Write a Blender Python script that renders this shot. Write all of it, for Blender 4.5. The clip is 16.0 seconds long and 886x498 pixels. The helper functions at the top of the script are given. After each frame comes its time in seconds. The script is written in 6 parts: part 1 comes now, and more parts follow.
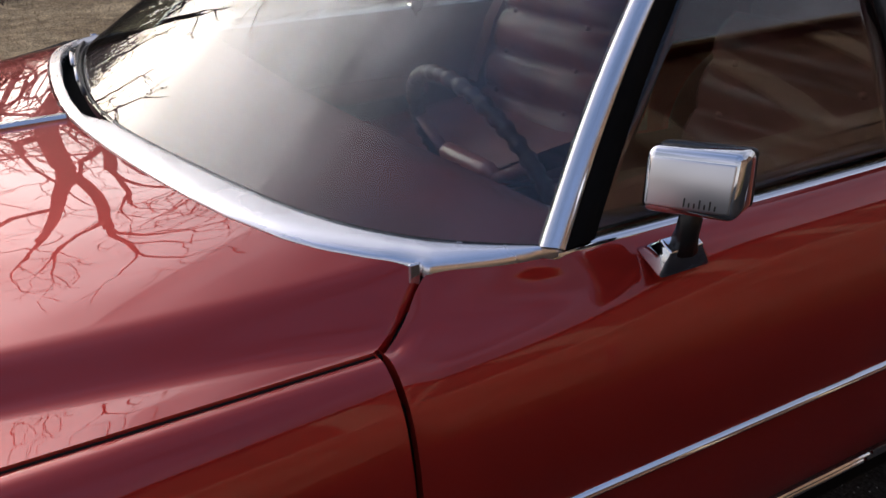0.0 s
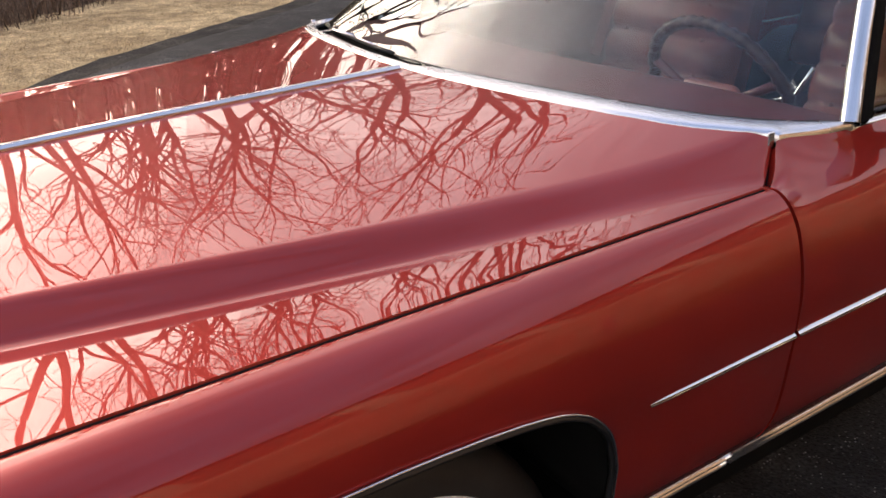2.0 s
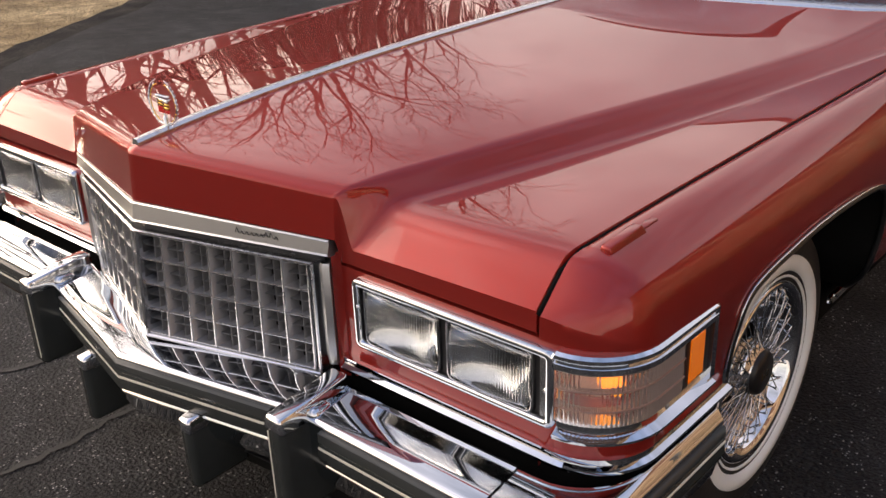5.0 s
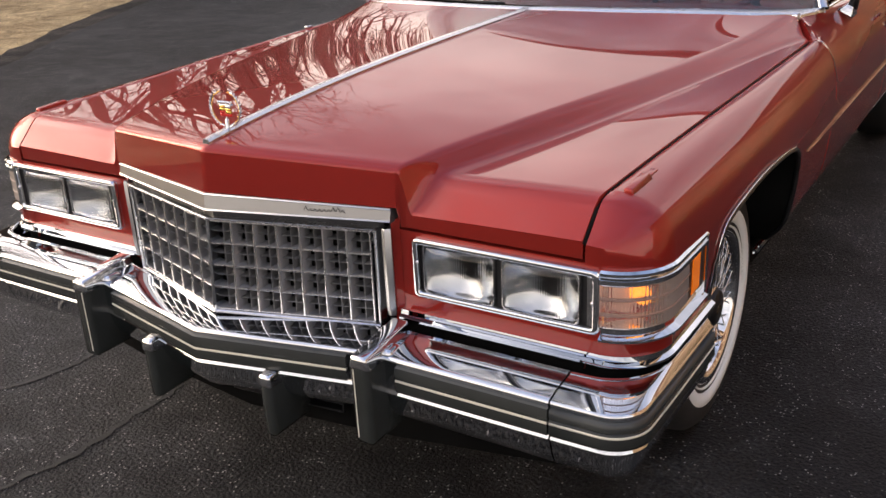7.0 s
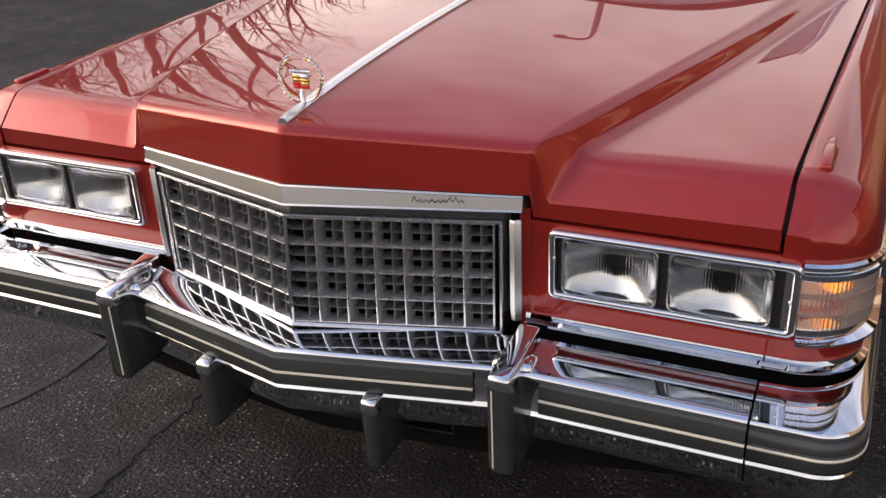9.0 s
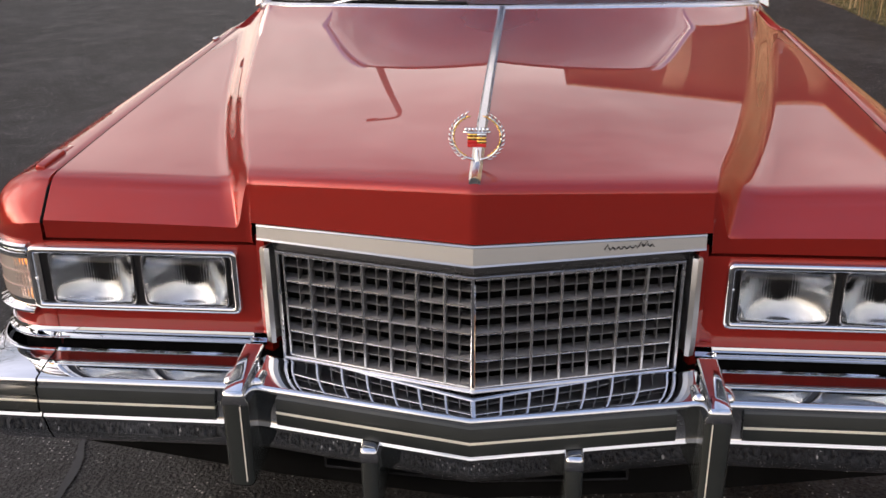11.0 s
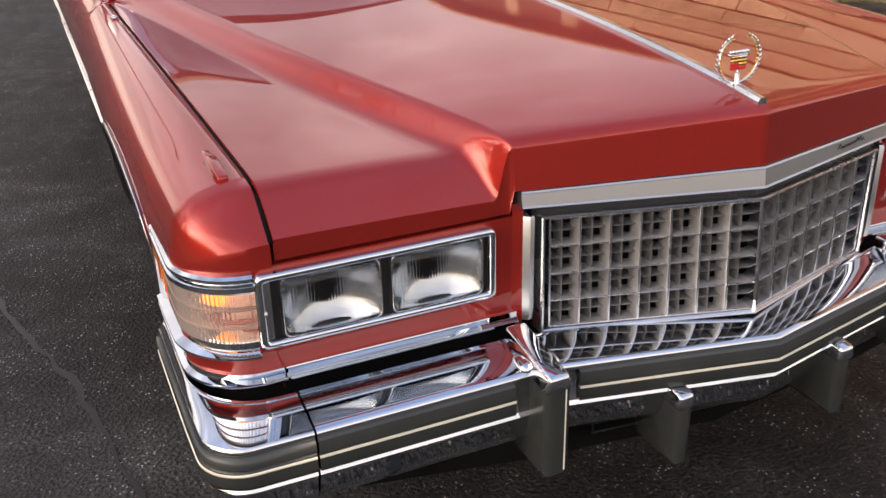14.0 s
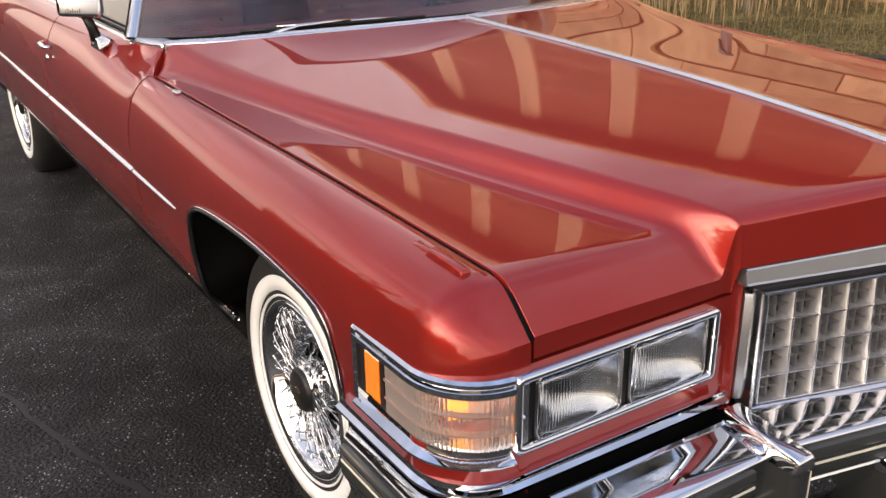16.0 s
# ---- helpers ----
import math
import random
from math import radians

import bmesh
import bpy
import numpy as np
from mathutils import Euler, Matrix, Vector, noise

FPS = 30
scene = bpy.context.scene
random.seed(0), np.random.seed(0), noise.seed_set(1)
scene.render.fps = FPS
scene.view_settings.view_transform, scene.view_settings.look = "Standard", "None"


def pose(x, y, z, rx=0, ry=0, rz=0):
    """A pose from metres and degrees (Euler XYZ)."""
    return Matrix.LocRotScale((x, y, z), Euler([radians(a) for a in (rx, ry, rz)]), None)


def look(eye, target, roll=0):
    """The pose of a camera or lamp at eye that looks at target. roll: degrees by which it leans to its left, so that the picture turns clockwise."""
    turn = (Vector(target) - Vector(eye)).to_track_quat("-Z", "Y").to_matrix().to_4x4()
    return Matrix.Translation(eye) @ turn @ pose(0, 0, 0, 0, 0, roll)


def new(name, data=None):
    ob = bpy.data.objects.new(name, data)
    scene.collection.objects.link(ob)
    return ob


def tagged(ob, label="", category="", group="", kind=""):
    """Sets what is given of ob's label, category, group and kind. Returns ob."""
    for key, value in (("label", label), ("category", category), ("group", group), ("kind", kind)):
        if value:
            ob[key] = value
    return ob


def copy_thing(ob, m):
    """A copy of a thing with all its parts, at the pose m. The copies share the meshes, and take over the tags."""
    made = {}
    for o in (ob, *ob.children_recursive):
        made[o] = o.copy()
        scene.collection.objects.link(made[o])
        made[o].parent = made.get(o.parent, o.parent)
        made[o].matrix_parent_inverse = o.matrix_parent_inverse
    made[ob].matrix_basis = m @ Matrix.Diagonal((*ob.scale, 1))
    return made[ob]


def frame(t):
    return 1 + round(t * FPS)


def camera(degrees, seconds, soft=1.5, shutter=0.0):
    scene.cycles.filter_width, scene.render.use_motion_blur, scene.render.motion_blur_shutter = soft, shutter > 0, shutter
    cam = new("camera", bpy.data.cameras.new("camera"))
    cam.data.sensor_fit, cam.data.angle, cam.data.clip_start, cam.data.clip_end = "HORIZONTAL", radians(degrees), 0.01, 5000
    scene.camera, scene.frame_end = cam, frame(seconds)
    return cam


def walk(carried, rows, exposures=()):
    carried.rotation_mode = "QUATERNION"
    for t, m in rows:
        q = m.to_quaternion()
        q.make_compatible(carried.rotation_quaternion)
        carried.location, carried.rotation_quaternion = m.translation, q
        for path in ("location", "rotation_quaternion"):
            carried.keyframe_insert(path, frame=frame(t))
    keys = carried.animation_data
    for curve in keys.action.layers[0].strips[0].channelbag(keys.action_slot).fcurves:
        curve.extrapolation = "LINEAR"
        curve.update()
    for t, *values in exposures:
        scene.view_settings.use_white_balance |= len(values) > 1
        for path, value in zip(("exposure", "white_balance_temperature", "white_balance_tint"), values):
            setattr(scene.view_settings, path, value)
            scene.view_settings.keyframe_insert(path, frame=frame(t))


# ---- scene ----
cam = camera(49.90, 16.0)


def stand(x, y, z, yaw, pitch, roll):
    a, b = radians(yaw), radians(pitch)
    way = Vector((-math.sin(a) * math.cos(b), math.cos(a) * math.cos(b), math.sin(b)))
    return look((x, y, z), Vector((x, y, z)) + way, roll)


# seconds, place, yaw, pitch, roll
PATH = [
    (0, 1.772, 1.287, 1.490, 59.09, -24.02, -0.82),
    (0.5, 1.844, 1.093, 1.510, 59.35, -22.80, -1.99),
    (1, 1.895, 0.801, 1.473, 57.54, -22.53, -2.15),
    (1.5, 1.923, 0.584, 1.479, 56.12, -22.33, -1.97),
    (2, 1.851, 0.372, 1.485, 54.96, -22.82, -1.85),
    (2.5, 1.857, 0.125, 1.499, 54.01, -23.98, -1.72),
    (3, 1.895, -0.109, 1.501, 51.58, -22.99, -2.87),
    (3.5, 1.792, -0.269, 1.487, 48.23, -22.47, -3.03),
    (4, 1.679, -0.452, 1.514, 46.82, -23.55, -2.11),
    (4.5, 1.640, -0.685, 1.506, 43.34, -23.52, -1.85),
    (5, 1.583, -0.877, 1.475, 42.00, -23.89, -2.09),
    (5.2, 1.528, -0.922, 1.455, 40.32, -23.25, -2.85),
    (7.3, 1.542, -1.442, 1.499, 32.47, -22.20, -2.45),
    (7.5, 1.535, -1.446, 1.501, 32.22, -22.51, -2.30),
    (8, 1.409, -1.400, 1.476, 31.41, -23.37, -3.38),
    (8.5, 1.169, -1.318, 1.492, 28.72, -23.91, -4.16),
    (9, 0.960, -1.329, 1.471, 25.76, -25.66, -2.68),
    (9.5, 0.723, -1.435, 1.478, 21.92, -24.49, -3.32),
    (9.7, 0.641, -1.458, 1.481, 21.12, -23.89, -3.11),
    (11.8, -0.247, -1.548, 1.446, -4.90, -22.33, 0.53),
    (12, -0.327, -1.517, 1.429, -6.37, -22.99, 0.67),
    (12.5, -0.534, -1.426, 1.454, -9.80, -24.11, -0.01),
    (13, -0.729, -1.405, 1.461, -14.75, -25.06, 0.55),
    (13.5, -0.987, -1.391, 1.452, -19.06, -25.49, -0.26),
    (14, -1.143, -1.219, 1.437, -23.20, -25.24, -1.49),
    (14.5, -1.246, -1.048, 1.463, -25.66, -24.96, -1.49),
    (15, -1.402, -0.968, 1.465, -28.79, -23.79, 0.07),
    (15.5, -1.583, -0.891, 1.471, -31.42, -21.81, -0.90),
    (16, -1.623, -0.834, 1.470, -32.41, -22.49, -0.71),
]
walk(cam, [(t, stand(*row)) for t, *row in PATH], [(0, -1.24, 5550, 10), (.5, -1.20, 5550, 10), (1, -.86, 5700, 10), (1.5, -.44, 6100, 10), (2, -.27, 6400, 10), (3, -.32, 6600, 10), (4, -.44, 6600, 10), (5, -.55, 6550, 10), (7.5, -.31, 6450, 10), (9, -.42, 6350, 10), (12, -.33, 6350, 10), (13, -.26, 6400, 10), (14, -.26, 6400, 10), (15, -.24, 6500, 10), (16, -.31, 6500, 10)])

# ---- world and light ----
SUN_YAW, SUN_HEIGHT = 100.0, 16.0  # degrees; yaw to the left from +y


def make_world():
    w = bpy.data.worlds.new("world")
    scene.world = w
    w.use_nodes = True
    nt = w.node_tree
    nt.nodes.clear()
    out = nt.nodes.new("ShaderNodeOutputWorld")
    bg = nt.nodes.new("ShaderNodeBackground")
    sky = nt.nodes.new("ShaderNodeTexSky")
    sky.sky_type = "NISHITA"
    sky.sun_disc = False
    sky.sun_elevation = radians(SUN_HEIGHT)
    sky.sun_rotation = radians(-SUN_YAW)
    sky.dust_density = 2.5
    sky.air_density = 1.3
    # thin broken cloud all over the sky
    co = nt.nodes.new("ShaderNodeTexCoord")
    mp = nt.nodes.new("ShaderNodeMapping")
    mp.inputs["Scale"].default_value = (1.4, 1.4, 2.8)
    no = nt.nodes.new("ShaderNodeTexNoise")
    no.inputs["Scale"].default_value = 2.2
    no.inputs["Detail"].default_value = 7
    no.inputs["Roughness"].default_value = 0.6
    rp = nt.nodes.new("ShaderNodeValToRGB")
    rp.color_ramp.elements[0].position = 0.30
    rp.color_ramp.elements[1].position = 0.66
    rp.color_ramp.elements[0].color = (0.30, 0.30, 0.30, 1)
    mx = nt.nodes.new("ShaderNodeMixRGB")
    br = nt.nodes.new("ShaderNodeMixRGB")
    br.blend_type = "ADD"
    br.inputs[0].default_value = 1.0
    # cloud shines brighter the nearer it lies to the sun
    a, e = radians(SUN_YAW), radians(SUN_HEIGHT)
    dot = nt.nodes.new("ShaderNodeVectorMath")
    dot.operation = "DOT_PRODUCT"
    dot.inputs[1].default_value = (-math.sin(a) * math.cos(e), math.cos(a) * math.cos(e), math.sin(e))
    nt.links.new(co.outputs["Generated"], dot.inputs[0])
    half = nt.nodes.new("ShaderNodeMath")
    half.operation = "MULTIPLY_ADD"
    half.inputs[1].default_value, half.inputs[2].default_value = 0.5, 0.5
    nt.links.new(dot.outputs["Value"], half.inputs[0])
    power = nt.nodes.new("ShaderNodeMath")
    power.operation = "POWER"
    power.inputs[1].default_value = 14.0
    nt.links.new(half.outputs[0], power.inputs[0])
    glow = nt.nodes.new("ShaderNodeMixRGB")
    # low haze is paler and brighter, the upper sky bluer
    up = nt.nodes.new("ShaderNodeSeparateXYZ")
    nt.links.new(co.outputs["Generated"], up.inputs[0])
    tall = nt.nodes.new("ShaderNodeMapRange")
    tall.inputs["From Min"].default_value, tall.inputs["From Max"].default_value = 0.34, 0.90
    nt.links.new(up.outputs["Z"], tall.inputs[0])
    base = nt.nodes.new("ShaderNodeMixRGB")
    base.inputs[1].default_value = (13.6, 11.9, 10.6, 1)
    base.inputs[2].default_value = (3.8, 4.8, 7.4, 1)
    nt.links.new(tall.outputs[0], base.inputs[0])
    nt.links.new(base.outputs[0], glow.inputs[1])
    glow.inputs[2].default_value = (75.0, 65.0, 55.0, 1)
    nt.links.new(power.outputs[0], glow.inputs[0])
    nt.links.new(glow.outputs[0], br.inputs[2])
    mul = nt.nodes.new("ShaderNodeMixRGB")
    mul.blend_type = "MULTIPLY"
    mul.inputs[0].default_value = 1.0
    mul.inputs[2].default_value = (1.05, 0.98, 0.98, 1)
    nt.links.new(co.outputs["Generated"], mp.inputs[0])
    nt.links.new(mp.outputs[0], no.inputs["Vector"])
    nt.links.new(no.outputs["Fac"], rp.inputs[0])
    nt.links.new(rp.outputs[0], mx.inputs[0])
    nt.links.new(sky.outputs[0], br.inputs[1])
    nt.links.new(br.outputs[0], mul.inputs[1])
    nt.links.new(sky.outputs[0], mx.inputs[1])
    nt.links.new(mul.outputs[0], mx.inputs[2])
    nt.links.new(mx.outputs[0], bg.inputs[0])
    bg.inputs[1].default_value = 0.15
    nt.links.new(bg.outputs[0], out.inputs[0])


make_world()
sun = new("sun", bpy.data.lights.new("sun", "SUN"))
sun.data.energy, sun.data.angle, sun.data.color = 1.3, radians(58), (1.0, 0.88, 0.74)
_a, _e = radians(SUN_YAW), radians(SUN_HEIGHT)
sun.matrix_world = look((-math.sin(_a) * math.cos(_e) * 30, math.cos(_a) * math.cos(_e) * 30, math.sin(_e) * 30), (0, 0, 0))


# ---- materials ----
def material(name, color, rough=0.5, metal=0.0, coat=0.0, coat_rough=0.03, vary=0.0, vscale=8.0, bump=0.0, bscale=60.0,
             trans=0.0, ior=1.45, rvary=0.0, emit=None, sheen=0.0, coat_ior=1.5, color2=None, coords="Object", stretch=(1, 1, 1), spec=0.5):
    m = bpy.data.materials.new(name)
    m.use_nodes = True
    nt = m.node_tree
    b = nt.nodes["Principled BSDF"]
    b.inputs["Base Color"].default_value = (*color, 1)
    b.inputs["Roughness"].default_value = rough
    b.inputs["Metallic"].default_value = metal
    b.inputs["Coat Weight"].default_value = coat
    b.inputs["Coat Roughness"].default_value = coat_rough
    b.inputs["Coat IOR"].default_value = coat_ior
    b.inputs["Transmission Weight"].default_value = trans
    b.inputs["IOR"].default_value = ior
    b.inputs["Sheen Weight"].default_value = sheen
    b.inputs["Specular IOR Level"].default_value = spec
    if emit:
        b.inputs["Emission Color"].default_value = (*emit[:3], 1)
        b.inputs["Emission Strength"].default_value = emit[3]
    if vary or bump or rvary or color2:
        co = nt.nodes.new("ShaderNodeTexCoord")
        mp = nt.nodes.new("ShaderNodeMapping")
        mp.inputs["Scale"].default_value = stretch
        nt.links.new(co.outputs[coords], mp.inputs[0])
        big = nt.nodes.new("ShaderNodeTexNoise")
        big.inputs["Scale"].default_value = vscale
        big.inputs["Detail"].default_value = 6
        nt.links.new(mp.outputs[0], big.inputs["Vector"])
        if vary or color2:
            c2 = color2 or tuple(min(1, c * (1 + vary)) for c in color)
            c1 = color if color2 else tuple(c * (1 - vary) for c in color)
            rp = nt.nodes.new("ShaderNodeValToRGB")
            rp.color_ramp.elements[0].position, rp.color_ramp.elements[1].position = 0.3, 0.7
            rp.color_ramp.elements[0].color, rp.color_ramp.elements[1].color = (*c1, 1), (*c2, 1)
            nt.links.new(big.outputs["Fac"], rp.inputs[0])
            nt.links.new(rp.outputs[0], b.inputs["Base Color"])
        if rvary:
            rr = nt.nodes.new("ShaderNodeMapRange")
            rr.inputs["To Min"].default_value, rr.inputs["To Max"].default_value = max(0.0, rough - rvary), rough + rvary
            nt.links.new(big.outputs["Fac"], rr.inputs[0])
            nt.links.new(rr.outputs[0], b.inputs["Roughness"])
        if bump:
            fine = nt.nodes.new("ShaderNodeTexNoise")
            fine.inputs["Scale"].default_value = bscale
            fine.inputs["Detail"].default_value = 5
            nt.links.new(mp.outputs[0], fine.inputs["Vector"])
            bp = nt.nodes.new("ShaderNodeBump")
            bp.inputs["Strength"].default_value = bump
            bp.inputs["Distance"].default_value = 0.01
            nt.links.new(fine.outputs["Fac"], bp.inputs["Height"])
            nt.links.new(bp.outputs[0], b.inputs["Normal"])
    return m


PAINT = material("red_metallic_paint", (0.30, 0.021, 0.015), 0.36, 0.50, 1.0, 0.004, vary=0.05, vscale=3, spec=0.0, coat_ior=1.52)
CHROME = material("chrome", (0.66, 0.69, 0.73), 0.025, 1.0, rvary=0.015, vary=0.02, vscale=5)
STEEL = material("brushed_trim", (0.70, 0.71, 0.73), 0.20, 1.0, rvary=0.03, vary=0.02, vscale=6)
BRIGHT_BAND = material("bright_band", (0.74, 0.75, 0.78), 0.27, 1.0, rvary=0.03, vary=0.02, vscale=7)
BRUSHED = material("brushed_metal", (0.50, 0.51, 0.52), 0.34, 0.95, vary=0.03, vscale=4)
SATIN = material("satin_steel", (0.60, 0.61, 0.64), 0.30, 1.0, rvary=0.05, vary=0.03, vscale=9)
RUBBER = material("grey_vinyl", (0.028, 0.031, 0.030), 0.22, vary=0.12, vscale=10, bump=0.03, bscale=200)
RUBBER_LIGHT = material("light_grey_vinyl", (0.045, 0.049, 0.048), 0.26, vary=0.1, vscale=10)
CREAM = material("cream_stripe", (0.70, 0.68, 0.58), 0.45, vary=0.05)
BLACK = material("black_paint", (0.012, 0.012, 0.013), 0.35, vary=0.2)
MATT = material("matt_black", (0.006, 0.006, 0.006), 0.9, vary=0.3, spec=0.08)
TYRE = material("tyre_rubber", (0.018, 0.018, 0.018), 0.62, vary=0.25, vscale=14, bump=0.08, bscale=90)
WHITEWALL = material("whitewall", (0.84, 0.88, 0.88), 0.5, vary=0.05, vscale=12)
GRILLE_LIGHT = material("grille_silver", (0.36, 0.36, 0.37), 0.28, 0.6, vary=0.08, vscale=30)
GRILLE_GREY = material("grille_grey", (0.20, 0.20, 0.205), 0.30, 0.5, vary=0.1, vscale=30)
SIDE_GLASS = material("tinted_side_glass", (0.34, 0.38, 0.38), 0.0, trans=1.0, ior=1.45)
GLASS = material("window_glass", (0.86, 0.93, 0.91), 0.0, trans=1.0, ior=1.45)
LENS = material("lamp_glass", (0.97, 0.98, 0.98), 0.02, trans=1.0, ior=1.45)
REFLECTOR = material("lamp_reflector", (0.55, 0.58, 0.62), 0.15, 1.0, vary=0.05)
AMBER = material("amber_lens", (1.0, 0.36, 0.012), 0.12, 0.0, 0.6, vary=0.12, vscale=40, trans=0.45)
LIT_AMBER = material("lit_amber_lens", (1.0, 0.36, 0.012), 0.12, 0.0, 0.6, vary=0.12, vscale=40, trans=0.45, emit=(1.0, 0.16, 0.0, 0.55))
PEACH = material("clear_turn_lens", (1.0, 0.82, 0.72), 0.08, 0.0, 0.3, trans=0.80)
BULB = material("orange_bulb", (1.0, 0.33, 0.03), 0.25, vary=0.1, emit=(1.0, 0.33, 0.02, 2.3))
LENS_RIB = material("lens_rib", (0.24, 0.15, 0.12), 0.3, vary=0.05)
SOCKET = material("lamp_housing", (0.95, 0.66, 0.54), 0.60, 0.15, vary=0.12, vscale=30)
LEATHER = material("maroon_leather", (0.26, 0.10, 0.095), 0.27, coat=0.35, coat_rough=0.22, vary=0.25, vscale=9, bump=0.12, bscale=140)
VINYL = material("maroon_vinyl", (0.10, 0.022, 0.026), 0.5, vary=0.2, vscale=9, bump=0.03, bscale=160)
WHEEL_RIM = material("dark_rim", (0.035, 0.012, 0.013), 0.35, vary=0.2, vscale=12)
CARPET = material("maroon_carpet", (0.06, 0.014, 0.015), 0.95, vary=0.3, vscale=60)
GOLD = material("gilt", (0.75, 0.52, 0.16), 0.2, 1.0, vary=0.08)
RED_ENAMEL = material("red_enamel", (0.5, 0.02, 0.02), 0.2, vary=0.05)
WEBBING = material("seat_belt", (0.14, 0.025, 0.025), 0.7, vary=0.15, vscale=80)


# ---- helpers ----
def part(name, mesh, mat, parent=None, label="", smooth=True):
    """mesh: a bmesh, or verts and faces."""
    me = bpy.data.meshes.new(name)
    if isinstance(mesh, tuple):
        me.from_pydata([tuple(v) for v in mesh[0]], [], mesh[1])
    else:
        bmesh.ops.recalc_face_normals(mesh, faces=mesh.faces)
        mesh.to_mesh(me)
        mesh.free()
    me.materials.append(mat)
    me.shade_smooth()
    if smooth is not True:
        me.set_sharp_from_angle(angle=radians(28 if smooth is False else smooth))
    ob = new(name, me)
    ob.parent = parent
    if label:
        tagged(ob, label)
    return ob


def same_part(ob, name, parent, m):
    o = new(name, ob.data)
    o.parent = parent
    o.matrix_local = m
    return o


def grid(rows, close=False):
    """Faces over rows of points."""
    n = len(rows[0])
    verts = [v for r in rows for v in r]
    faces = []
    for i in range(len(rows) - 1):
        for j in range(n - (0 if close else 1)):
            k = (j + 1) % n
            faces.append((i * n + j, i * n + k, (i + 1) * n + k, (i + 1) * n + j))
    return verts, faces


def merge(*parts):
    verts, faces = [], []
    for v, f in parts:
        k = len(verts)
        verts += list(v)
        faces += [tuple(i + k for i in q) for q in f]
    return verts, faces


def mirror(mesh):
    return [(-v[0], v[1], v[2]) for v in mesh[0]], [tuple(reversed(q)) for q in mesh[1]]


def sided(mesh, s):
    return mesh if s > 0 else mirror(mesh)


def plan_sweep(path, profile, closed_ends=True):
    """A profile of (outward, z) along a level path of (x, y); outward is to the right of the way."""
    rows = []
    n = len(path)
    for i in range(n):
        p = Vector(path[i])
        a = (Vector(path[i]) - Vector(path[max(0, i - 1)])) if i else Vector(path[1]) - Vector(path[0])
        b = (Vector(path[min(n - 1, i + 1)]) - Vector(path[i])) if i < n - 1 else a
        a, b = a.normalized(), b.normalized()
        na, nb = Vector((a.y, -a.x)), Vector((b.y, -b.x))
        m = (na + nb)
        m = m / max(0.3, m.dot(na))
        rows.append([(p.x + m.x * d, p.y + m.y * d, z) for d, z in profile])
    v, f = grid(rows, close=True)
    if closed_ends:
        k = len(profile)
        f = f + [tuple(range(k)), tuple(range(len(v) - 1, len(v) - 1 - k, -1))]
    return v, f


def tube(points, radius, sides=8, up=Vector((0, 0, 1)), flat=1.0):
    """A round or flattened bar along points; radius may be a list."""
    pts = [Vector(p) for p in points]
    rows = []
    for i, p in enumerate(pts):
        t = (pts[min(i + 1, len(pts) - 1)] - pts[max(i - 1, 0)]).normalized()
        u = t.cross(up)
        if u.length < 1e-4:
            u = t.cross(Vector((1, 0, 0)))
        u.normalize()
        w = u.cross(t)
        r = radius[i] if isinstance(radius, (list, tuple)) else radius
        rows.append([p + u * (r * math.cos(2 * math.pi * k / sides)) + w * (r * flat * math.sin(2 * math.pi * k / sides)) for k in range(sides)])
    v, f = grid(rows, close=True)
    return v, f + [tuple(reversed(range(sides))), tuple(range(len(v) - sides, len(v)))]


def block(x0, x1, y0, y1, z0, z1, r=0.003, seg=2):
    bm = bmesh.new()
    bmesh.ops.create_cube(bm, size=1)
    bmesh.ops.scale(bm, vec=(x1 - x0, y1 - y0, z1 - z0), verts=bm.verts)
    bmesh.ops.translate(bm, vec=((x0 + x1) / 2, (y0 + y1) / 2, (z0 + z1) / 2), verts=bm.verts)
    if r:
        bmesh.ops.bevel(bm, geom=bm.edges[:], offset=r, segments=seg, affect="EDGES", profile=0.5)
    return bm


def lathe(profile, seg=48, axis="x"):
    """profile: (radius, along)."""
    rows = []
    for k in range(seg):
        a = 2 * math.pi * k / seg
        rows.append([(h, r * math.cos(a), r * math.sin(a)) for r, h in profile])
    rows.append(rows[0])
    return grid(rows)


def table(pairs, smooth=True):
    """A smooth line through pairs, level beyond its ends."""
    xs, ys = [p[0] for p in pairs], [p[1] for p in pairs]
    if not smooth:
        return lambda q: float(np.interp(q, xs, ys))
    n = len(xs)
    slope = [(ys[i + 1] - ys[i]) / (xs[i + 1] - xs[i]) for i in range(n - 1)]
    tan = [slope[0]] + [(slope[i - 1] * (xs[i + 1] - xs[i]) + slope[i] * (xs[i] - xs[i - 1])) / (xs[i + 1] - xs[i - 1]) for i in range(1, n - 1)] + [slope[-1]]

    def at(q):
        if q <= xs[0]:
            return ys[0]
        if q >= xs[-1]:
            return ys[-1]
        i = 0
        while q > xs[i + 1]:
            i += 1
        h = xs[i + 1] - xs[i]
        t = (q - xs[i]) / h
        return (2 * t ** 3 - 3 * t ** 2 + 1) * ys[i] + (t ** 3 - 2 * t ** 2 + t) * h * tan[i] + (3 * t ** 2 - 2 * t ** 3) * ys[i + 1] + (t ** 3 - t ** 2) * h * tan[i + 1]
    return at


def curve(pairs, degree):
    """A polynomial close to pairs, without ripples."""
    c = [float(q) for q in np.polyfit([p[0] for p in pairs], [p[1] for p in pairs], degree)]

    def at(q):
        r = 0.0
        for k in c:
            r = r * q + k
        return r
    return at


